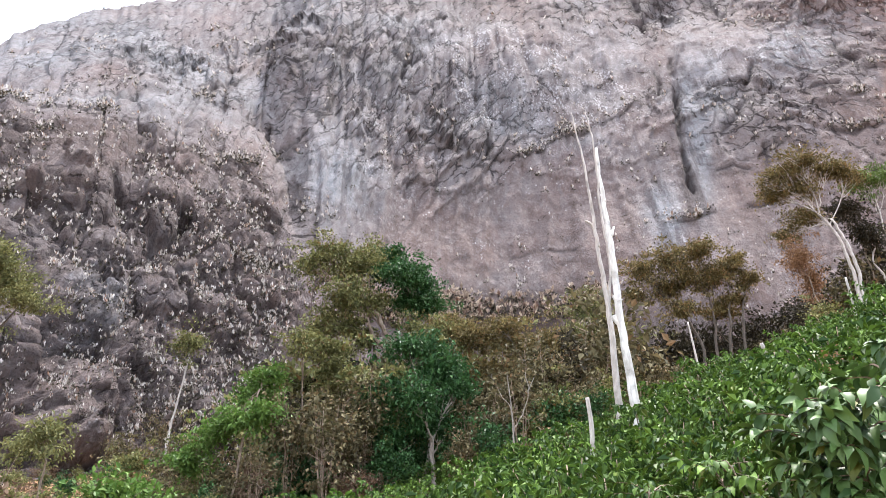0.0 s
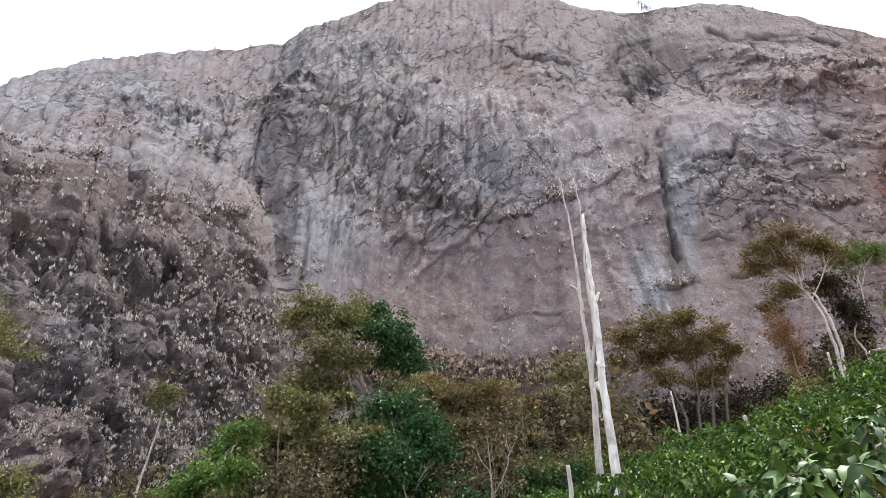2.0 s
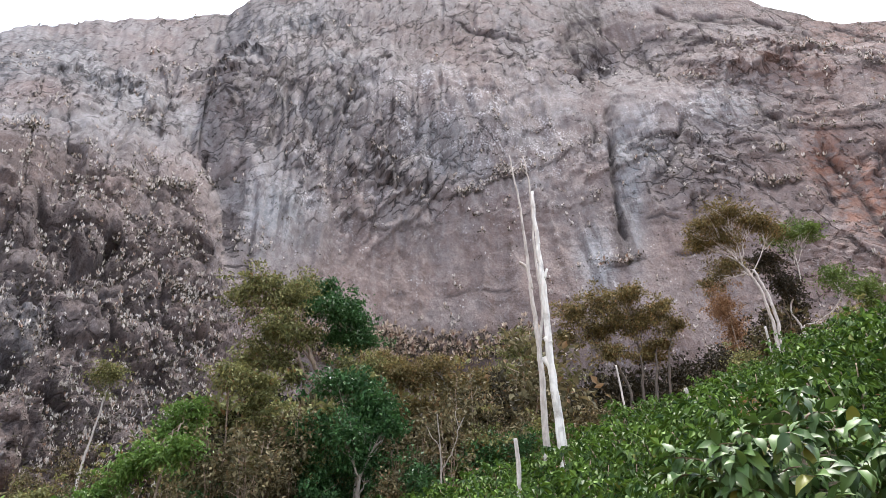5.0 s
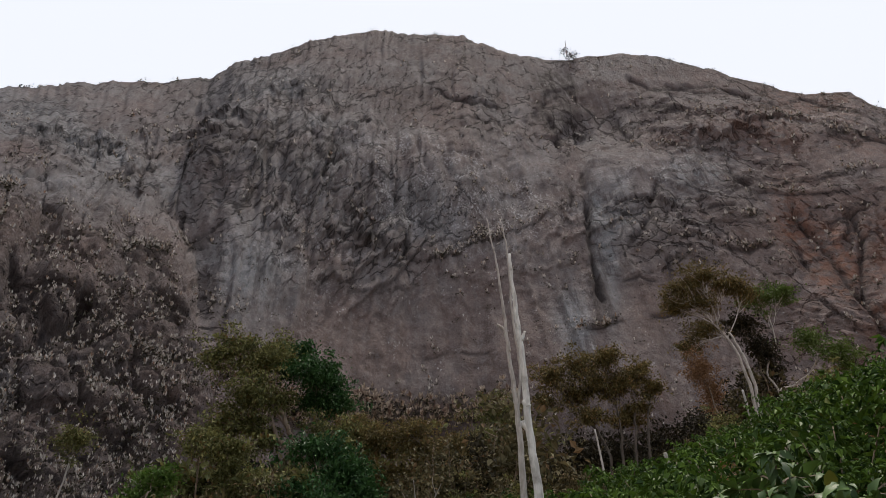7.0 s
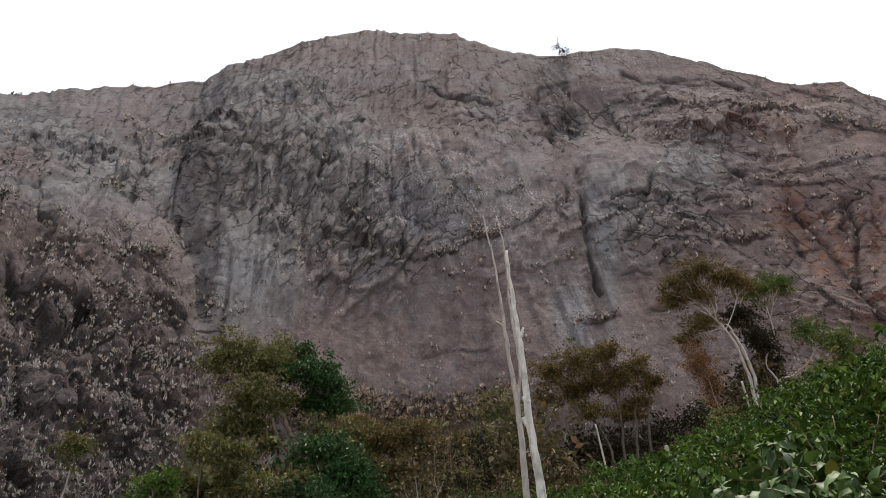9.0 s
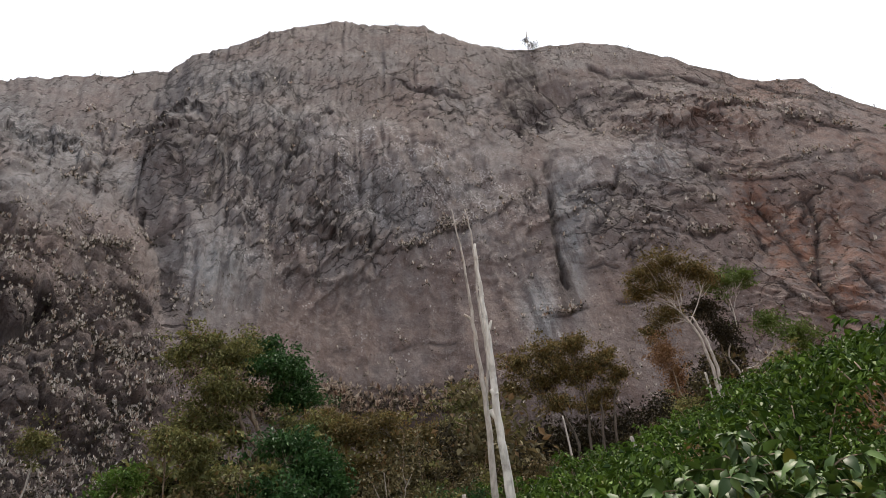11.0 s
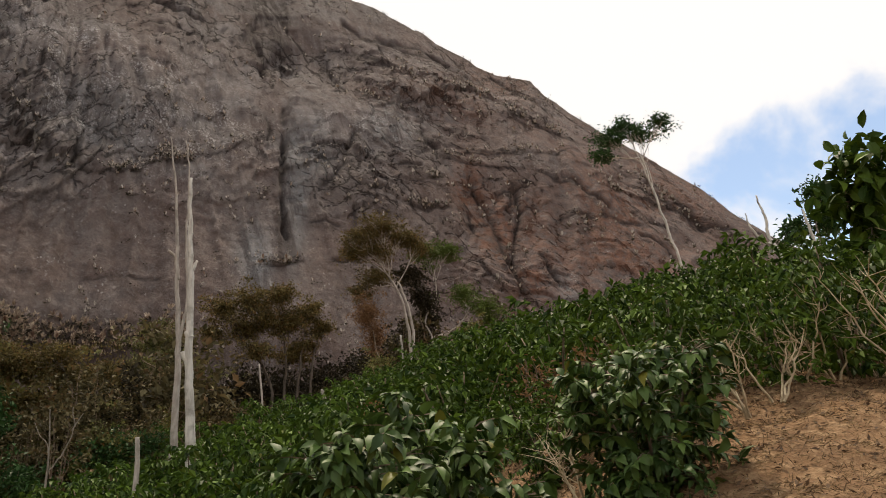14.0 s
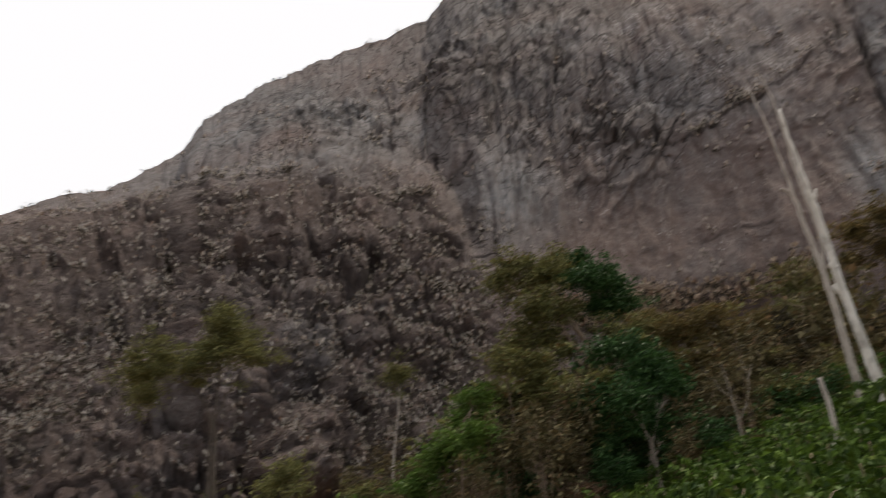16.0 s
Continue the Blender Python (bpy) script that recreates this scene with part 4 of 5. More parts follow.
def plant(name, label, az, d, trunks, blobs, leaf, bark, size=0.11, per=44, clump=0.24, dens=1.0, radius=0.12, seed=0,
          category="tree", depth=0.5, sink=0.15, group="", detail=1):
    """A tree or shrub: trunks as lists of (bearing, elevation), crown masses as (bearing, elevation, half width, half height) in degrees."""
    rng = np.random.default_rng(seed + 1)
    base = bearing(az, 0, d)
    base[2] = ground_at(base[0], base[1]) - 0.05
    top = thing(name, base, label, category, group)
    unit_m = d * math.pi / 180
    masses = []
    for a, e, w, hh in blobs:
        c = bearing(a, e, d + depth * rng.standard_normal())
        s = unit_m / math.cos(radians(e))
        area = (w * s) * (hh * s)
        masses.append((c - base, w * s, 1.25 * hh * s, max(4, int(25 * dens * area ** 0.8 + 5))))
    ends = []
    for tr in trunks:
        pts = [bearing(a, e, d) - base for a, e in tr]
        foot = bearing(tr[0][0], 0, d)
        foot[2] = ground_at(foot[0], foot[1]) - sink
        if pts[0][2] + base[2] > foot[2] + 0.2:
            pts.insert(0, foot - base)
        path = smooth_path(pts, 4, 0.03, rng)
        rad = np.linspace(radius, radius * 0.45, len(path))
        rad[0] *= 1.35
        piece("trunk", tube(path, rad, 8, 0.05, rng), bark, top, smooth=True)
        ends.append(path)
    if masses:
        c, o, hearts = cloud(rng, masses, per, clump)
        for (mid, rx, rz, k), tuft in zip(masses, hearts):
            if not ends:
                break
            best = min(ends, key=lambda e: np.linalg.norm(e[-1] - mid))
            start = best[-1 - int(rng.integers(0, max(1, len(best) // 3)))]
            low_mid = mid - np.array((0, 0, 0.35 * rz))
            path = smooth_path([start, start * 0.45 + low_mid * 0.55 + np.array((0, 0, 0.10 * rx)), low_mid], 4, 0.04, rng)
            twigs = [tube(path, np.linspace(radius * 0.34, radius * 0.12, len(path)), 6)]
            for e in tuft[:16]:
                s = path[int(rng.integers(len(path) // 3, len(path)))]
                pp = smooth_path([s, s * 0.5 + e * 0.5 + 0.10 * rng.standard_normal(3), e], 3)
                twigs.append(tube(pp, np.linspace(radius * 0.17, radius * 0.05, len(pp)), 4))
            piece("limb", join(twigs), bark, top)
        n = len(c)
        along = unit(o * 0.5 + rng.standard_normal((n, 3)) * 0.8 + np.array((0, 0, -0.15)))
        up = unit(np.array((0, 0, 1.0)) + 0.45 * rng.standard_normal((n, 3)))
        ln = size * 1.2 * (0.6 + 0.7 * rng.random(n))
        crown = piece("crown", leaves(c, along, up, ln, ln * 0.5, detail), leaf, top)
        tagged(crown, kind="stuff")
    return top


plant("broadleaf_tree", "tall olive-green tree with a leaning grey trunk", -2.7, 30,
      [[(-2.7, 5.7), (-2.7, 8.8), (-3.8, 11.2), (-4.4, 12.8), (-5.1, 14.3), (-6.3, 15.7)], [(-4.3, 11.0), (-5.5, 12.8), (-6.1, 14.4)]],
      [(-9.0, 19.1, 1.9, 1.1), (-10.5, 18.3, 1.0, 0.9), (-7.1, 18.0, 1.9, 1.5), (-7.6, 16.0, 1.8, 1.3), (-5.8, 18.7, 1.1, 1.3), (-10.0, 12.5, 1.3, 1.2), (-8.1, 11.1, 1.5, 0.9),
       (-9.1, 14.0, 1.3, 1.2), (-5.6, 15.6, 1.1, 0.8), (-7.4, 13.6, 1.2, 0.9), (-6.0, 12.4, 0.9, 0.9)], M_OLIVE, M_TWIG, 0.13, seed=1, radius=0.15, dens=1.35)
plant("broadleaf_tree", "dark green leafy tree crown behind the coffee", -2.0, 31,
      [[(-2.0, 5.7), (-2.4, 10.2), (-2.6, 15.2), (-3.6, 17.2)]],
      [(-4.2, 19.0, 1.5, 1.1), (-3.0, 17.8, 1.7, 1.2), (-1.6, 16.6, 1.5, 1.1), (-1.0, 15.5, 1.2, 0.9), (-2.8, 15.5, 1.3, 0.6), (-4.9, 17.6, 0.8, 0.8)], M_DARK, M_BARK, 0.14, seed=2, radius=0.10, dens=1.5)
plant("broadleaf_tree", "low olive-yellow tree in the wood's shade", -1.6, 29, [[(-1.6, 5.6), (-2.0, 9.0), (-2.2, 12.4)]],
      [(-2.2, 13.4, 1.6, 0.8), (0.4, 13.4, 1.4, 0.7), (-0.6, 12.6, 1.3, 0.7)], M_OLIVE, M_BARK, 0.12, seed=24, radius=0.06)
plant("dense_shrub", "dense dark green shrub at the wood's edge", -1.0, 25, [[(-1.2, 3.1), (-0.6, 5.9)]],
      [(-0.3, 10.3, 1.7, 1.4), (-2.2, 12.1, 1.9, 0.9), (-0.8, 8.4, 1.3, 1.0)], M_DARK, M_BARK, 0.14, seed=3, category="shrub", dens=2.4)
plant("dense_shrub", "dense dark green shrub at the wood's edge", -5.2, 25, [[(-5.2, 2.6), (-5.0, 5.5)]],
      [(-5.8, 6.2, 2.0, 1.2), (-4.5, 8.5, 1.3, 1.1), (-4.6, 4.6, 1.8, 1.2)], M_DARK, M_BARK, 0.14, seed=4, category="shrub", dens=2.4)
plant("dense_shrub", "dense mid-green shrub at the wood's edge", -0.6, 24, [[(-0.6, 2.6), (-0.8, 5.5)]],
      [(-1.0, 6.6, 1.8, 1.2), (1.0, 8.9, 0.8, 1.0), (0.4, 5.6, 1.4, 1.1), (-1.9, 8.2, 0.8, 1.3)], M_DARK, M_BARK, 0.13, seed=26, category="shrub", dens=2.0)
plant("ragged_shrub", "ragged olive shrub below the leaning tree", -8.8, 25, [[(-8.8, 2.4), (-8.6, 6.0), (-8.8, 9.4)], [(-9.4, 2.4), (-10.4, 6.6), (-10.8, 11.2)]],
      [(-10.8, 12.4, 1.7, 1.1), (-8.8, 11.6, 1.3, 1.1), (-8.8, 9.9, 1.0, 1.1)], M_OLIVE, M_TWIG, 0.12, seed=21, category="shrub", radius=0.05, dens=0.9)
plant("half_dry_shrub", "yellow-brown half-dry shrub hung with climbers", -7.4, 25, [[(-7.6, 2.4), (-7.4, 6.0), (-7.0, 9.0)], [(-9.0, 2.4), (-8.4, 6.6)]],
      [(-6.7, 9.9, 1.9, 0.7), (-7.9, 8.9, 1.0, 0.7), (-8.4, 7.2, 0.9, 1.2), (-8.8, 5.4, 1.0, 1.2)], M_FEATHER, M_STRAW_WOOD, 0.12, seed=22, category="shrub", radius=0.04, dens=0.9)
plant("ragged_shrub", "ragged olive tree crown behind the dead trunks", 9.4, 31, [[(9.4, 5.6), (9.2, 9.0), (9.6, 11.0)]],
      [(9.4, 12.2, 1.6, 1.3), (8.6, 9.6, 1.5, 1.4), (10.6, 9.2, 1.4, 1.5)], M_BROWN, M_TWIG, 0.13, seed=23, category="shrub", radius=0.07)
plant("light_green_shrub", "climbing light green shrub over dry stems", -15.0, 24, [[(-15.0, 2.1), (-14.4, 5.7), (-13.8, 8.6)]],
      [(-13.6, 9.5, 1.1, 0.8), (-14.3, 8.1, 1.4, 1.0), (-13.4, 6.9, 1.0, 0.9), (-15.1, 6.4, 1.6, 0.7), (-16.5, 5.5, 1.4, 0.8), (-18.3, 3.4, 1.6, 1.0)], M_LIGHT, M_TWIG, 0.13, seed=5, category="shrub", radius=0.05, dens=1.5)
plant("yellow_shrub", "low yellow-green shrub at the foot of the boulders", -27.4, 22, [[(-27.4, 1.6), (-27.4, 4.0)]],
      [(-27.4, 5.1, 1.2, 1.0), (-28.6, 4.2, 1.0, 0.8)], M_FEATHER, M_TWIG, 0.11, seed=27, category="shrub", radius=0.04, dens=1.2)
plant("slender_tree", "slender tree with one small round olive crown", -19.9, 30, [[(-19.9, 3.6), (-19.5, 7.0), (-19.1, 10.6)]],
      [(-19.1, 11.6, 1.05, 0.85)], M_OLIVE, M_GREYWOOD, 0.10, seed=6, radius=0.06, dens=2.4)
plant("feathery_tree", "forked olive-green tree with feathery crown", -33.0, 30,
      [[(-33.1, 7.0), (-33.2, 9.0), (-34.1, 10.8), (-36.0, 11.9)], [(-32.7, 7.0), (-32.7, 9.0), (-31.7, 11.0), (-30.5, 13.0)], [(-32.9, 7.0), (-32.9, 9.0), (-32.6, 11.4), (-32.6, 13.9)]],
      [(-36.4, 13.0, 1.9, 1.3), (-38.1, 12.3, 1.3, 1.3), (-32.5, 16.1, 1.5, 1.2), (-33.1, 13.9, 2.0, 1.2), (-30.4, 13.8, 1.6, 1.1), (-34.5, 12.4, 1.4, 1.0), (-32.1, 14.9, 1.6, 1.0), (-37.6, 10.6, 0.9, 0.8)],
      M_FEATHER, M_DARKBARK, 0.10, per=60, dens=1.3, seed=7, radius=0.055)
plant("spreading_tree", "spreading olive-brown tree on several thin trunks", 20.6, 38,
      [[(20.6, 10.7), (20.7, 13.4), (20.5, 15.3)], [(21.6, 11.0), (21.8, 13.4), (22.0, 15.0)], [(19.7, 11.3), (18.5, 13.9), (16.6, 16.0)], [(22.6, 11.4), (22.7, 13.3), (23.1, 14.9)]],
      [(15.9, 17.3, 1.4, 1.0), (18.1, 18.1, 1.8, 1.1), (20.2, 18.6, 1.4, 0.8), (22.2, 17.4, 1.3, 1.0), (23.4, 16.1, 1.0, 0.8), (20.9, 16.6, 1.5, 1.1), (17.5, 15.9, 1.6, 0.7), (22.3, 14.8, 0.9, 0.4),
       (19.2, 16.6, 1.3, 0.8), (15.2, 15.6, 0.8, 0.6), (18.6, 14.4, 1.4, 0.7), (21.2, 14.0, 1.5, 0.7)], M_OLIVEBROWN, M_DARKBARK, 0.13, seed=8, radius=0.09, dens=1.2)
plant("pale_trunk_tree", "tree with pale forked trunks and dark olive-brown crown", 30.5, 38,
      [[(30.4, 14.7), (30.1, 16.7), (29.6, 18.7), (28.8, 20.0)], [(30.6, 14.8), (30.4, 17.0), (30.0, 18.4), (29.5, 19.5)]],
      [(28.3, 23.8, 1.8, 0.7), (26.6, 23.1, 1.3, 0.7), (29.8, 23.0, 1.3, 0.8), (26.0, 21.8, 1.3, 0.6), (27.8, 21.9, 1.2, 0.8), (31.2, 22.2, 0.9, 0.7), (28.0, 19.9, 1.3, 0.6), (26.7, 18.8, 1.0, 0.6)],
      M_OLIVEBROWN, M_GREYWOOD, 0.12, seed=9, radius=0.10, dens=1.3)
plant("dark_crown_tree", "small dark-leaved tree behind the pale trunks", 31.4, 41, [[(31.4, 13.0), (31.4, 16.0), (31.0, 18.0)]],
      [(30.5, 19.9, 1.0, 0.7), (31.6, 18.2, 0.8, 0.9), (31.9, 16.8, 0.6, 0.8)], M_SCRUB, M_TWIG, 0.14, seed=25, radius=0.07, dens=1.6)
plant("fresh_green_tree", "small tree with flat fresh-green crown", 32.2, 40, [[(32.2, 14.7), (31.6, 16.4), (32.6, 18.3), (32.5, 20.5)], [(32.2, 14.7), (33.2, 15.3), (34.4, 16.1), (35.4, 17.4)]],
      [(32.2, 21.5, 1.4, 0.6), (33.7, 21.7, 1.5, 0.6), (34.8, 18.3, 1.4, 0.6), (36.3, 17.3, 1.6, 0.5), (36.8, 16.4, 0.8, 0.6)], M_FRESH, M_GREYWOOD, 0.12, seed=10, radius=0.06, dens=1.3)
plant("brown_tree", "thin brownish tree on pale forked stems", 5.5, 29,
      [[(5.2, 4.3), (5.2, 6.6), (4.8, 8.4), (3.8, 9.8)], [(5.6, 4.3), (5.7, 6.3), (6.4, 7.9), (6.8, 9.5), (6.4, 11.3)], [(0.9, 4.1), (1.4, 8.9), (1.6, 12.3)]],
      [(3.1, 12.7, 2.6, 1.1), (0.4, 13.9, 1.5, 0.8), (5.7, 12.4, 2.1, 1.3), (6.6, 10.1, 2.1, 1.3), (3.6, 10.4, 2.0, 1.2), (8.0, 12.4, 1.6, 1.3), (1.8, 12.9, 1.6, 1.0), (4.6, 13.6, 1.8, 0.7)], M_OLIVEBROWN, M_BARK, 0.11, seed=11, radius=0.06, dens=1.4)
plant("brown_tree", "grey-green tree beside the dead trunk", 11.5, 34, [[(11.5, 7.0), (11.5, 12.5)]],
      [(11.4, 14.9, 1.7, 1.4), (10.9, 12.8, 1.5, 1.3), (12.6, 11.4, 1.2, 1.4), (10.4, 10.6, 1.2, 1.0)], M_OLIVE, M_BARK, 0.12, seed=12, radius=0.08, dens=1.2)
plant("withered_tree", "small rust-brown withered tree with hanging dry leaves", 27.6, 37, [[(27.8, 13.4), (27.6, 15.0), (27.3, 18.0)]],
      [(27.0, 17.2, 1.1, 1.5), (27.6, 15.0, 0.7, 1.3)], M_RUSTLEAF, M_TWIG, 0.11, seed=18, radius=0.05, dens=1.3)
plant("leaning_tree", "leaning slender pale tree with a tufted crown", 52.5, 36, [[(52.5, 16.4), (51.95, 19.7), (51.4, 22.8), (50.9, 25.2), (50.5, 27.2)]],
      [(50.6, 28.8, 1.7, 0.6), (48.2, 28.7, 1.1, 0.7), (52.5, 29.2, 0.8, 0.45), (47.5, 27.7, 0.7, 0.5), (49.6, 29.5, 0.9, 0.4)], M_DARK, M_PALE, 0.13, seed=13, radius=0.085)
plant("big_leaf_tree", "tree with large dark hand-shaped leaves", 67.0, 13, [[(67.5, 11.0), (66.8, 16.2), (66.3, 20.1)]],
      [(66.9, 22.4, 1.8, 1.3), (64.6, 20.9, 1.0, 1.3), (66.2, 18.8, 1.5, 1.3), (64.8, 16.9, 0.9, 0.9)], M_COFFEE, M_BARK, 0.26, per=8, clump=0.24, seed=14, radius=0.05, dens=1.7, detail=2)
plant("far_hill_tree", "small dark tree on the hill's brow", 61.9, 30, [[(61.9, 15.0), (62.0, 19.6)]],
      [(62.8, 21.8, 1.6, 0.8), (60.7, 19.6, 1.2, 0.7), (62.6, 19.6, 1.4, 0.8)], M_DARK, M_BARK, 0.17, seed=15, radius=0.08, dens=0.8)
plant("hill_shrub", "dark green shrub rising over the coffee rows", 56.6, 25, [], [(56.5, 17.9, 1.7, 1.1), (54.4, 17.0, 1.6, 0.7)], M_COFFEE, M_TWIG, 0.13, seed=16, category="shrub", dens=1.5)
plant("summit_tree", "small tree on the dome's crest", 19.5, 111, [[(19.4, 40.6), (19.4, 41.2)]],
      [(19.3, 41.7, 0.5, 0.22), (20.0, 41.4, 0.45, 0.2), (19.7, 41.0, 0.5, 0.16)], M_SCRUB, M_TWIG, 0.26, per=9, clump=0.35, seed=17, radius=0.09, dens=0.35, depth=0)


def bare(name, label, d, stems, material, category="dead tree", sides=10):
    """A leafless trunk: each stem is (list of (bearing, elevation), first radius, last radius)."""
    a0 = stems[0][0][0]
    base = bearing(a0[0], 0, d)
    base[2] = ground_at(base[0], base[1]) - 0.05
    rng = np.random.default_rng(int(a0[0] * 10) + 400)
    top = thing(name, base, label, category)
    for k, (line, r0, r1) in enumerate(stems):
        pts = [bearing(a, e, d) - base for a, e in line]
        if k == 0 or line[0][1] < stems[0][0][0][1] + 3:
            foot = bearing(line[0][0], 0, d)
            foot[2] = ground_at(foot[0], foot[1]) - 0.1
            if pts[0][2] + base[2] > foot[2] + 0.2:
                pts.insert(0, foot - base)
        path = smooth_path(pts, 6, 0.009 if len(line) > 3 else 0.0, rng)
        piece("trunk" if k == 0 else "stem", tube(path, np.linspace(r0, r1, len(path)), sides, 0.025, rng), material, top, smooth=True)
    return top


bare("dead_tree", "tall bleached dead trunk with a broken top", 16,
     [([(14.7, 4.6), (14.4, 8.7), (13.9, 13.7), (13.6, 19.7), (13.2, 23.6), (13.0, 26.9)], 0.135, 0.03),
      ([(13.95, 13.5), (13.55, 13.9), (13.4, 14.2)], 0.085, 0.05), ([(13.9, 15.2), (13.55, 15.7)], 0.09, 0.05), ([(13.65, 20.2), (13.95, 20.9)], 0.05, 0.025),
      ([(13.4, 22.8), (13.1, 23.4)], 0.04, 0.02)], M_PALE)
bare("dead_tree", "grey leafless forked dead tree", 17,
     [([(13.3, 6.9), (13.2, 11.6), (13.0, 15.4), (12.6, 18.9), (12.3, 22.4), (11.8, 26.3), (11.1, 29.7)], 0.095, 0.012),
      ([(12.65, 19.4), (12.3, 21.0), (11.7, 21.5)], 0.04, 0.03),
      ([(13.1, 15.0), (13.4, 18.4), (13.0, 22.3), (12.9, 25.3), (12.7, 27.9), (12.3, 29.6)], 0.04, 0.012)], M_GREYWOOD)
bare("broken_post", "short weathered wooden post", 20, [([(24.05, 9.6), (23.9, 10.6), (23.7, 11.5)], 0.070, 0.045)], M_GREYWOOD, "post")
bare("broken_stump", "thin weathered stump on the slope", 24, [([(29.95, 13.2), (29.75, 15.4)], 0.065, 0.03)], M_GREYWOOD, "stump")
bare("broken_stump", "weathered stump with a jagged top", 13, [([(11.15, 2.5), (11.2, 5.9), (11.0, 8.2)], 0.052, 0.034)], M_GREYWOOD, "stump")
bare("thin_pole", "thin pale standing pole", 26, [([(19.2, 10.0), (18.8, 13.4)], 0.05, 0.028)], M_GREYWOOD, "pole")
bare("dead_branch", "forked bleached dead branch on the brow", 22,
     [([(59.7, 16.2), (59.6, 17.3), (59.2, 18.4), (58.8, 19.6), (58.9, 20.7), (58.7, 21.7), (58.6, 22.5)], 0.085, 0.02),
      ([(59.2, 18.3), (58.3, 19.3), (57.7, 20.5), (57.6, 21.4)], 0.05, 0.016),
      ([(61.7, 18.2), (61.6, 19.5), (61.5, 20.2), (61.5, 20.8)], 0.05, 0.03)], M_PALE)
bare("dead_sapling", "small forked leafless sapling before the dark wood", 21,
     [([(5.4, 5.0), (5.3, 7.3), (5.0, 10.0)], 0.028, 0.012), ([(5.3, 7.0), (4.6, 8.3), (4.2, 9.1)], 0.016, 0.008), ([(5.4, 5.6), (5.8, 6.5), (6.6, 8.4), (6.4, 10.2)], 0.022, 0.010),
      ([(6.5, 8.6), (7.1, 9.8)], 0.02, 0.008)], M_BARK)


# ---- coffee ----
def coffee_bush(at, height, spread, shoots_per, leaf_len, detail, seed, label, wood=True, leaf=None):
    """A coffee plant: several leaning stems, short side shoots down to the ground and paired drooping leaves."""
    rng = np.random.default_rng(seed)
    top = thing("coffee_bush", at, label, "coffee bush", "coffee plants on the slope")
    shoots, cs, ds = [], [], []
    for s in range(5):
        yaw = s * 1.2566 + 0.6 * rng.random()
        r = spread * (0.15 if s == 0 else 0.45 + 0.25 * rng.random())
        hh = height * (1.0 if s == 0 else 0.72 + 0.25 * rng.random())
        end = np.array((math.cos(yaw) * r, math.sin(yaw) * r, hh * 0.92))
        stem = smooth_path([(0.06 * math.cos(yaw), 0.06 * math.sin(yaw), -0.1), end * np.array((0.55, 0.55, 0.5)), end], 3)
        piece("stem", tube(stem, np.linspace(0.020, 0.006, len(stem)), 5), M_TWIG, top, smooth=True)
        for k in range(shoots_per):
            f = 0.10 + 0.90 * (k + rng.random()) / shoots_per
            a = np.array([np.interp(f, np.linspace(0, 1, len(stem)), stem[:, i]) for i in range(3)])
            reach = spread * (0.62 - 0.30 * f) * (0.6 + 0.7 * rng.random())
            w = yaw + rng.normal(0, 1.1) if s else rng.random() * 6.283
            out = np.array((math.cos(w), math.sin(w), 0))
            b = a + out * reach + np.array((0, 0, reach * (0.75 * f - 0.40)))
            path = smooth_path([a, (a + b) / 2 + np.array((0, 0, reach * 0.14)), b], 2)
            shoots.append(tube(path, np.linspace(0.006, 0.003, len(path)), 3))
            t = np.arange(0.12, 1.02, leaf_len * 0.50 / reach)
            side = np.cross(out, (0, 0, 1.0))
            c = np.stack([np.interp(t, np.linspace(0, 1, len(path)), path[:, i]) for i in range(3)], 1)
            for sgn in (-1, 1):
                cs.append(c)
                ds.append(out * 0.7 + sgn * side * 0.7 + np.array((0, 0, -0.60)) + 0.42 * rng.standard_normal((len(t), 3)))
            cs.append(np.repeat(b[None], 3, 0))
            ds.append(out + np.array((0, 0, 0.25)) + 0.6 * rng.standard_normal((3, 3)))
    c, dd = np.concatenate(cs), np.concatenate(ds)
    n = len(c)
    up = np.array((0, 0, 1.0)) + unit(c * np.array((1, 1, 0))) * 0.4 + 0.35 * rng.standard_normal((n, 3))
    ln = leaf_len * (0.6 + 0.6 * rng.random(n))
    if wood:
        tagged(piece("branchwork", join(shoots), M_TWIG, top), kind="stuff")
    fo = piece("foliage", leaves(c, dd, up, ln, ln * (0.46 + 0.12 * rng.random(n)), detail, 0.22), leaf or M_COFFEE, top, smooth=detail == 2)
    tagged(fo, kind="stuff")
    return top


def on_ground(az, d):
    a = radians(az)
    x, y = d * math.sin(a), d * math.cos(a)
    return (x, y, ground_at(x, y))


near_label = "glossy dark green coffee bush with large drooping leaves"
mid_label = "dark green coffee bush on the slope"
coffee_bush(on_ground(30.2, 4.0), 1.60, 0.62, 62, 0.106, 2, 11, near_label, leaf=M_MATURE)
coffee_bush(on_ground(49.5, 4.7), 0.90, 0.52, 38, 0.098, 2, 12, near_label, leaf=M_MATURE)
coffee_bush(on_ground(21.5, 4.4), 0.80, 0.60, 30, 0.098, 2, 13, near_label, leaf=M_MATURE)
coffee_bush(on_ground(35.0, 4.3), 1.05, 0.55, 32, 0.100, 2, 14, near_label, leaf=M_MATURE)

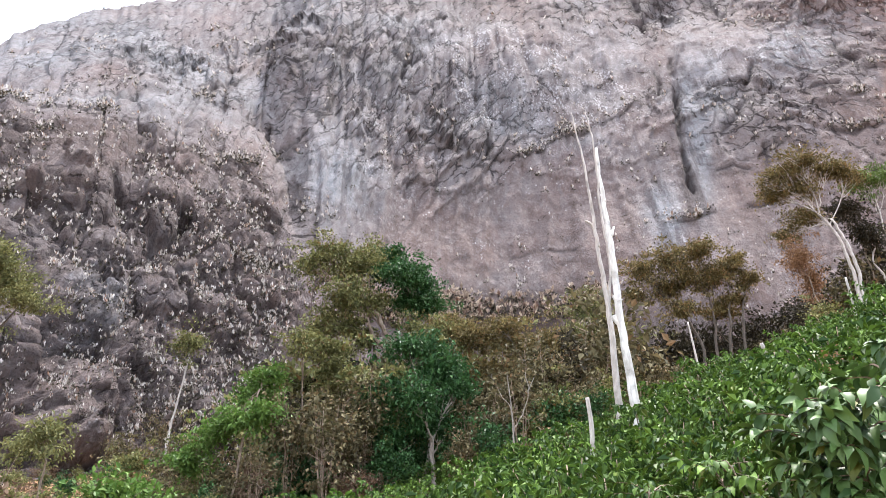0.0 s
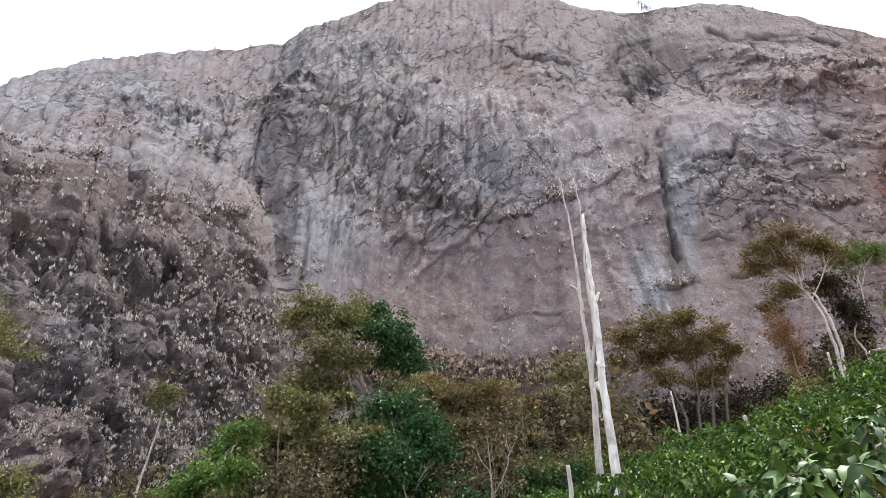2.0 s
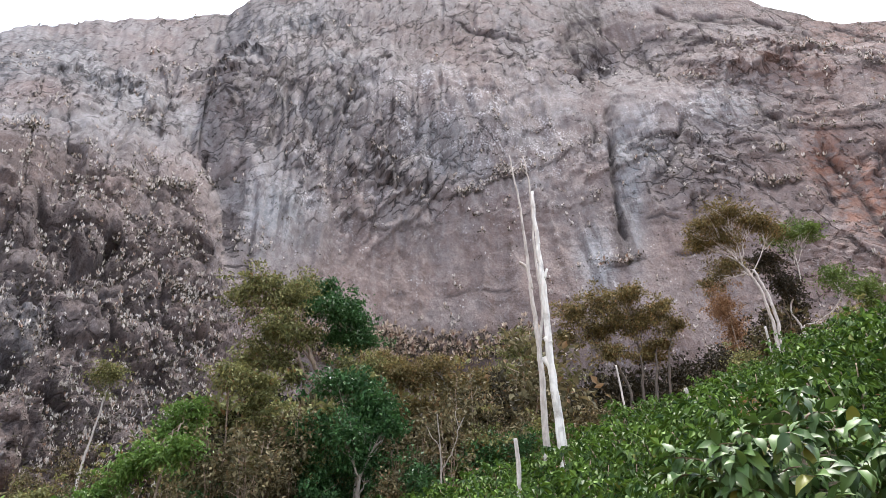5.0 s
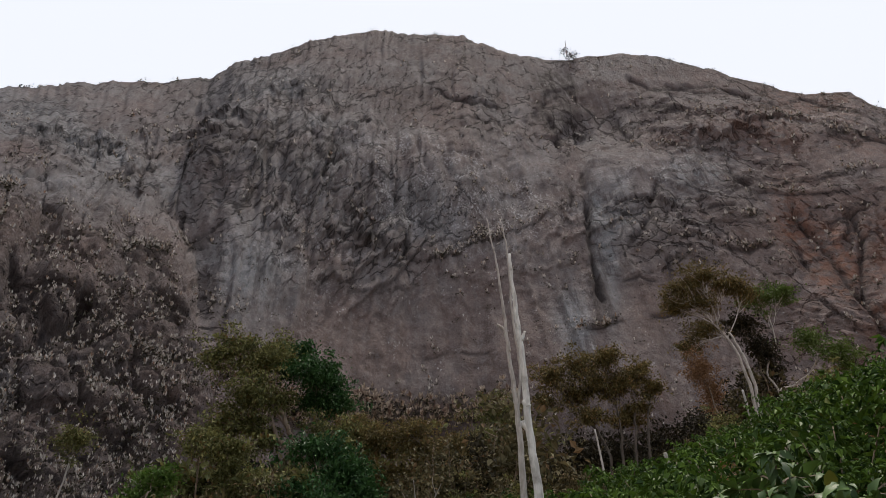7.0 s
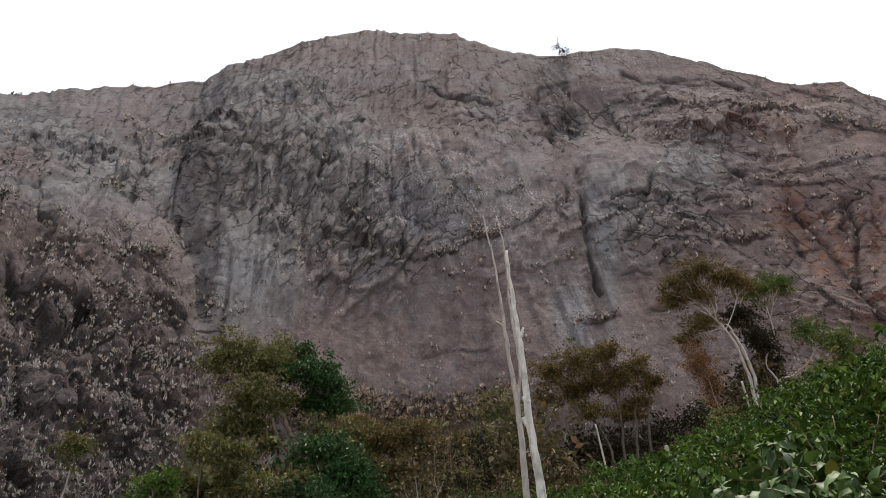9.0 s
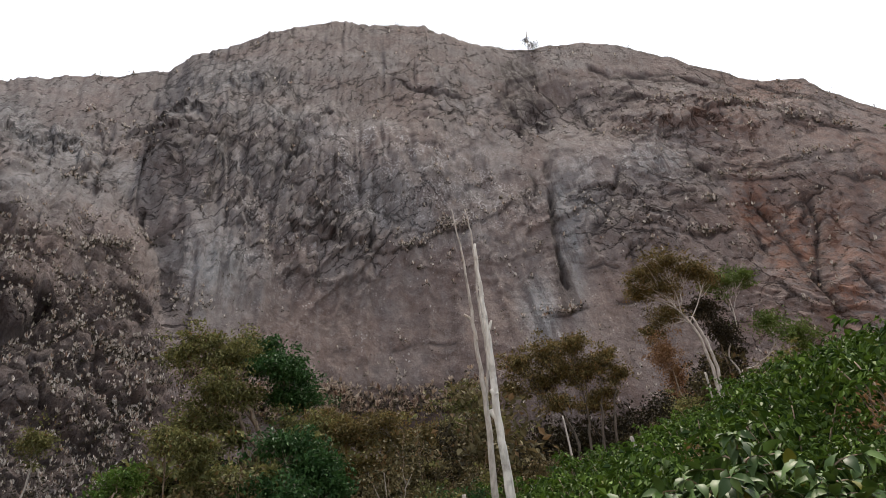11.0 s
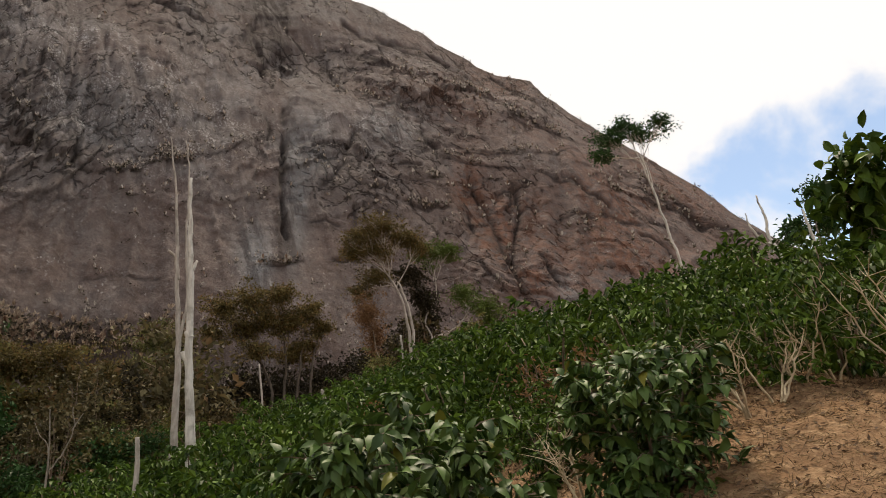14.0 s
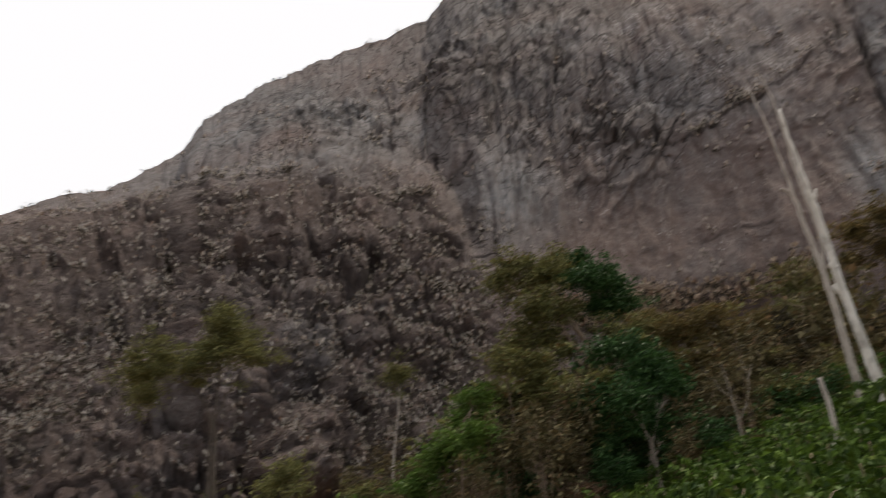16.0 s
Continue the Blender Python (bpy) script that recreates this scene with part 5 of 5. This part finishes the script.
kinds = []
for k in range(3):
    kinds.append((coffee_bush(on_ground(14 + 9 * k, 6.4), 1.12, 0.80, 26, 0.100, 2, 20 + k, mid_label),
                  coffee_bush(on_ground(12 + 10 * k, 12.0), 1.18, 0.88, 17, 0.126, 1, 30 + k, mid_label, False)))
rng = np.random.default_rng(77)
placed = [(math.sin(radians(a)) * d, math.cos(radians(a)) * d) for a, d in ((28.5, 4.0), (49.5, 4.7), (21.5, 4.4), (35, 4.3), (14, 6.4), (23, 6.4), (32, 6.4), (12, 12), (22, 12), (32, 12))]
for _ in range(9000):
    az = rng.uniform(-13, 72)
    d = math.sqrt(rng.uniform(4.7 ** 2, 30 ** 2))
    if d > np.interp(az, SLOPE_AZ, SLOPE_D) + 1.0 or d < np.interp(az, (-13, 5, 20, 38, 46, 54, 57, 60, 65, 72), (11, 8, 5.8, 5.8, 5.9, 5.6, 6.0, 6.5, 7.5, 8.5)):
        continue
    x, y = d * math.sin(radians(az)), d * math.cos(radians(az))
    if any((x - a) ** 2 + (y - b) ** 2 < (0.62 if az > 38 and d < 9 else 1.2) for a, b in placed):
        continue
    placed.append((x, y))
    src = kinds[int(rng.integers(3))][0 if d < 6.6 else 1]
    s = rng.uniform(0.78, 1.22) * (1 - 0.28 * (az > 38) * (d < 9))
    copy_thing(src, Matrix.Translation((x, y, ground_at(x, y))) @ Matrix.Rotation(rng.uniform(0, 6.28), 4, "Z") @ Matrix.Scale(s, 4))


# ---- plants on the rock ----
def rosettes(count, seed, weight, size, blades, spread):
    """Many bromeliads: stiff upright blades from one foot, on the rock's shelves."""
    rng = np.random.default_rng(seed)
    w = weight / weight.sum()
    idx = rng.choice(len(ROCK), count, p=w)
    foot = ROCK[idx] + 0.22 * rng.standard_normal((count, 3)) + np.array((0, -0.12, 0.06))
    sz = size * (0.5 + 0.9 * rng.random(count)) * np.clip(np.hypot(foot[:, 0], foot[:, 1]) / 70, 0.55, 1.5)
    c = np.repeat(foot, blades, 0) + 0.05 * rng.standard_normal((count * blades, 3))
    along = np.array((0, 0, 1.0)) + spread * rng.standard_normal((count * blades, 3))
    up = rng.standard_normal((count * blades, 3))
    ln = np.repeat(sz, blades) * (0.6 + 0.5 * rng.random(count * blades))
    # four dark leaves below each foot, added as the rosette's shadow
    shade_foot = np.repeat(foot - np.array((0, 0, 0.16)), 4, 0) + np.array((0.22, 0.12, 0.06)) * rng.standard_normal((count * 4, 3))
    cl = np.repeat(sz, 4) * 0.65
    dark = leaves(shade_foot, rng.standard_normal((count * 4, 3)) * np.array((1, 0.5, 0.3)), np.array((0, -1.0, 0.3)) + 0.3 * rng.standard_normal((count * 4, 3)), cl, cl * 0.6, 1, 0.1)
    return leaves(c, along, up, ln, ln * 0.38, 1, 0.10), dark


seen_part = (ROCK_EL > 3) & (np.abs(ROCK_AZ) < 66) & (np.arange(len(ROCK)) < ROCK_SHAPE[1] * 340)
patchy = sstep(0.2 + 1.7 * fbm(ROCK / 6, 4, 141))
wall = np.maximum(np.minimum(ROCK_SHELF, 0.8) ** 2 * patchy * 0.25, np.maximum(ROCK_SHELF - 0.5, 0) * (0.3 + patchy))
lowland = sstep((27 - ROCK_EL) / 4) * sstep((-6 - ROCK_AZ) / 8) * (1 - 0.85 * sstep((-29 - ROCK_AZ) / 6) * sstep((22 - ROCK_EL) / 5))
skirt = np.exp(-((ROCK_EL - 15.9 + 0.05 * (ROCK_AZ - 5)) / 0.8) ** 2) * (ROCK_AZ > -7) * (ROCK_AZ < 13)
for count, seed, weight, size, blades, spread, label in (
        (4600, 5, wall * lowland + 0.045 * lowland * sstep(2.2 * fbm(ROCK / 2.6, 3, 143)), 0.35, 6, 0.22, "pale grey-green bromeliads crowding the rocky shoulder"),
        (2800, 6, wall * (1 - lowland) + 0.028 * (1 - lowland) * patchy, 0.36, 6, 0.28, "pale bromeliads in rows along the wall's ledges"),
        (1500, 7, skirt * (0.25 + patchy), 0.50, 8, 0.42, "large yellowish bromeliads at the foot of the wall")):
    blade, dark = rosettes(count, seed, weight * seen_part, size, blades, spread)
    tagged(piece("bromeliads", blade, M_BROM_TAN if seed == 7 else M_BROM), label, "bromeliads", kind="stuff")
    tagged(piece("bromeliad_shade", dark, M_SCRUB), "dark leaf tufts added as shadow under the bromeliads", "moss", kind="stuff")


def tufts(count, seed, weight, size, per):
    rng = np.random.default_rng(seed)
    idx = rng.choice(len(ROCK), count, p=weight / weight.sum())
    sz = size * (0.4 + 1.1 * rng.random(count))
    c = np.repeat(ROCK[idx], per, 0) + np.repeat(sz, per)[:, None] * 0.55 * rng.standard_normal((count * per, 3)) * np.array((1.3, 1, 0.6))
    along = rng.standard_normal((count * per, 3)) + np.array((0, 0, 0.4))
    ln = np.repeat(sz, per) * 0.55 * (0.6 + 0.8 * rng.random(count * per))
    return leaves(c, along, rng.standard_normal((count * per, 3)), ln, ln * 0.5)


ob = piece("rock_scrub", tufts(3600, 8, (ROCK_SHELF ** 1.5 * patchy * (1 + 0.3 * lowland) + 0.025) * seen_part, 0.30, 7), M_SCRUB)
tagged(ob, "dark brownish scrub and moss cushions in the cracks", "scrub", kind="stuff")
crest = np.zeros(len(ROCK), bool)
crest[ROCK_SHAPE[1] * 338:ROCK_SHAPE[1] * 343] = True
ob = piece("crest_scrub", tufts(420, 9, (crest * (np.abs(ROCK_AZ) < 66) * (0.1 + patchy)).astype(float), 0.36, 12), M_SCRUB)
tagged(ob, "low dark scrub along the dome's crest", "scrub", kind="stuff")

# ---- undergrowth of the wood ----
rng = np.random.default_rng(301)


def under_shrub(name, label, leaf, bark, height, width, seed, dens=1.0, size=0.17):
    """A shrub of several thin stems with ragged leaf masses."""
    r = np.random.default_rng(seed)
    top = thing(name, (0, 0, 0), label, "shrub", "undergrowth below the wall")
    masses = []
    for k in range(5):
        a = r.random() * 6.28
        e = np.array((math.cos(a) * width * 0.6 * r.random(), math.sin(a) * width * 0.6 * r.random(), height * (0.55 + 0.45 * r.random())))
        path = smooth_path([(0.1 * r.standard_normal(), 0.1 * r.standard_normal(), -0.15), e * np.array((0.4, 0.4, 0.5)), e], 4, 0.03, r)
        twig = [tube(path, np.linspace(0.024, 0.008, len(path)), 4)]
        for _ in range(3):
            s = path[int(r.integers(4, len(path)))]
            f = s + np.array((0.5, 0.5, 0.5)) * r.standard_normal(3) * width * 0.5 + np.array((0, 0, 0.25))
            twig.append(tube(smooth_path([s, (s + f) / 2 + 0.06 * r.standard_normal(3), f], 3), np.linspace(0.012, 0.004, 7), 3))
        piece("stem", join(twig), bark, top)
        masses.append((e * np.array((1, 1, 0.85)), width * 0.55, height * 0.34, max(2, int(5.5 * dens))))
    c, o, _ = cloud(r, masses, 22, 0.26)
    n = len(c)
    ln = size * (0.7 + 0.6 * r.random(n))
    tagged(piece("foliage", leaves(c, unit(o + 0.9 * r.standard_normal((n, 3))), np.array((0, 0, 1.0)) + 0.5 * r.standard_normal((n, 3)), ln, ln * 0.6), leaf, top), kind="stuff")
    return top


SHRUBS = [under_shrub("brown_shrub", "half-dry brown shrub with thin bare stems", M_BROWN, M_TWIG, 2.6, 1.4, 61, 1.2),
          under_shrub("olive_shrub", "ragged olive-green shrub in the wood", M_OLIVE, M_TWIG, 2.8, 1.5, 62, 1.4),
          under_shrub("dark_shrub", "dark green shrub in the wood's shade", M_DARK, M_TWIG, 2.4, 1.4, 63, 1.5),
          under_shrub("withered_shrub", "withered rust-brown shrub with dry leaves", M_DRY, M_TWIG, 1.8, 1.1, 64, 0.5),
          under_shrub("light_shrub", "light green shrub at the field's edge", M_LIGHT, M_TWIG, 1.9, 1.2, 65, 1.3)]
SHRUBS.append(under_shrub("thin_sapling", "tall thin sapling with sparse brownish leaves", M_BROWN, M_TWIG, 4.6, 1.0, 66, 1.0))
SHRUBS.append(under_shrub("thin_sapling", "tall thin sapling with olive leaves", M_OLIVE, M_TWIG, 4.2, 1.2, 67, 1.0))
SHRUBS.append(under_shrub("bare_sapling", "bare grey twiggy sapling", M_BROWN, M_TWIG, 3.6, 0.9, 68, 0.12))
# near-black leaves give the wood's interior its shade by colour
SHRUBS.append(under_shrub("shade_thicket", "dark brown thicket standing in for the wood's shade", M_SCRUB, M_TWIG, 2.7, 1.5, 69, 1.7, 0.13))
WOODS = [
    # the first two rows fill gaps with these thickets to darken the wood
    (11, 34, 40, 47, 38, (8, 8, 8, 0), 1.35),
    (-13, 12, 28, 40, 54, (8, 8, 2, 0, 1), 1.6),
    (-33, -25, 15, 21, 18, (1, 3, 0), 0.38),
    (-37, -19, 10, 19, 36, (0, 3, 3, 4), 0.31),
    (-20, 13, 23, 30, 10, (7, 5, 6), 0.56),
    (-15, -4, 22, 25, 18, (7, 7, 5, 3), 0.85),
    (0, 12, 22, 26, 12, (7, 7, 5), 0.8),
    (-22, 13, 26, 40, 30, (5, 6, 6, 7), 0.53),
    (12, 34, 32, 48, 20, (5, 6, 7), 0.56),
    (-40, -22, 28, 36, 8, (7, 6), 0.37),
    (-34, -8, 20, 27, 40, (0, 3, 3, 1, 2, 4), 0.43),
    (-48, -22, 27, 36, 22, (0, 1, 2, 3), 0.37),
    (-24, -10, 23, 34, 40, (0, 0, 1, 2, 3, 4), 0.59),
    (-12, 13, 23, 30, 44, (0, 1, 2, 2, 4), 0.68),
    (-10, 13, 38, 46, 22, (0, 0, 1, 2, 2), 0.99),
    (8, 28, 26, 46, 22, (0, 0, 1, 2), 0.71),
    (26, 40, 32, 50, 22, (0, 1, 1), 0.62),
]
first = set()
for a0, a1, d0, d1, count, pick, scale in WOODS:
    for _ in range(count):
        az, d = rng.uniform(a0, a1), rng.uniform(d0, d1)
        x, y = d * math.sin(radians(az)), d * math.cos(radians(az))
        k = pick[int(rng.integers(len(pick)))]
        m = Matrix.Translation((x, y, ground_at(x, y))) @ Matrix.Rotation(rng.uniform(0, 6.28), 4, "Z") @ Matrix.Scale(scale * rng.uniform(0.7, 1.25), 4)
        if k in first:
            copy_thing(SHRUBS[k], m)
        else:
            first.add(k)
            SHRUBS[k].matrix_basis = Matrix.Translation((x, y, ground_at(x, y)))


# ---- litter, grass and bare stems at the field's edge ----
def litter(count, seed, a0, a1, d0, d1, length, width, lift, upright, material, name, label):
    r = np.random.default_rng(seed)
    az, d = np.radians(r.uniform(a0, a1, count)), np.sqrt(r.uniform(d0 ** 2, d1 ** 2, count))
    x, y = d * np.sin(az), d * np.cos(az)
    pt = np.stack([x, y, np.zeros_like(x)], 1)
    z = land(x, y) + (0.10 * fbm(pt * 0.8, 3, 5) + 0.05 * fbm(pt * 3.1, 3, 9)) * sstep(d / 4) + lift
    c = np.stack([x, y, z], 1)
    along = r.standard_normal((count, 3)) * np.array((1, 1, 0.35)) + np.array((0, 0, upright))
    up = np.array((0, 0, 1.0)) + 0.5 * r.standard_normal((count, 3))
    ln = length * (0.4 + 1.0 * r.random(count))
    tagged(piece(name, leaves(c, along, up, ln, np.minimum(ln * 0.5, width), 1, 0.02), material), label, name.replace("_", " "), kind="stuff")


litter(14000, 81, 30, 78, 2.4, 9, 0.040, 0.020, 0.006, 0.05, M_DRY, "leaf_litter", "dry brown leaves scattered on bare earth")
litter(40000, 82, 30, 78, 2.4, 9, 0.07, 0.0040, 0.004, 0.22, M_STRAW, "dry_grass", "sparse straw-coloured dry grass on the slope")
litter(12000, 84, 30, 78, 2.4, 9, 0.06, 0.005, 0.004, 0.30, M_TWIGLEAF, "dead_grass", "dark brown dead grass and fallen twigs")
litter(26000, 85, -46, -8, 9, 38, 0.24, 0.12, 0.02, 0.18, M_DRY, "fallen_leaves", "brown fallen leaves and dry stalks below the rock")
litter(20000, 83, -60, 30, 9, 34, 0.18, 0.09, 0.03, 0.2, M_DRY, "forest_litter", "brown fallen leaves under the trees")


def bare_shrub(az, d, height, seed, lean=0.0):
    """A cut-back coffee plant: pale leafless stems with forked side twigs."""
    r = np.random.default_rng(seed)
    top = thing("bare_coffee_bush", on_ground(az, d), "cut-back coffee bush with pale leafless stems", "coffee bush", "cut-back coffee plants")
    for k in range(4):
        a = r.random() * 6.28
        e = np.array((math.cos(a) * 0.3 - lean, math.sin(a) * 0.3 + 0.4 * lean, height * (0.7 + 0.3 * r.random())))
        path = smooth_path([(0.04 * math.cos(a), 0.04 * math.sin(a), -0.05), e * np.array((0.6, 0.6, 0.5)), e], 4, 0.01, r)
        rods = [tube(path, np.linspace(0.011, 0.004, len(path)), 6)]
        for _ in range(11):
            b = path[int(r.integers(3, len(path)))]
            f = b + np.array((0.11, 0.11, 0.06)) * r.standard_normal(3) + np.array((0, 0, 0.10))
            rods.append(tube(smooth_path([b, (b + f) / 2 + 0.02 * r.standard_normal(3), f], 3), np.linspace(0.0035, 0.0012, 7), 4))
        piece("stem", join(rods), M_STRAW_WOOD, top)


for k, (az, d, hh) in enumerate(((56.0, 5.9, 0.5), (57.8, 6.3, 0.55), (59.5, 6.8, 0.6), (61.5, 7.2, 0.7), (64.0, 7.6, 0.9), (66.0, 8.0, 1.0), (44.4, 5.2, 0.5),
                                (69.0, 6.6, 1.30), (66.8, 7.0, 1.05))):
    bare_shrub(az, d, hh, 500 + k, 0.35 if hh > 1.02 else 0.0)
withered = under_shrub("withered_coffee_bush", "coffee bush with rust-brown withered leaves", M_RUSTLEAF, M_TWIG, 1.1, 0.45, 71, 0.6, 0.07)
spots = ((28.6, 13.0), (40.5, 9.0), (45.5, 7.0))
withered.matrix_basis = Matrix.Translation(on_ground(*spots[0]))
for az, d in spots[1:]:
    copy_thing(withered, Matrix.Translation(on_ground(az, d)) @ Matrix.Scale(0.8, 4))
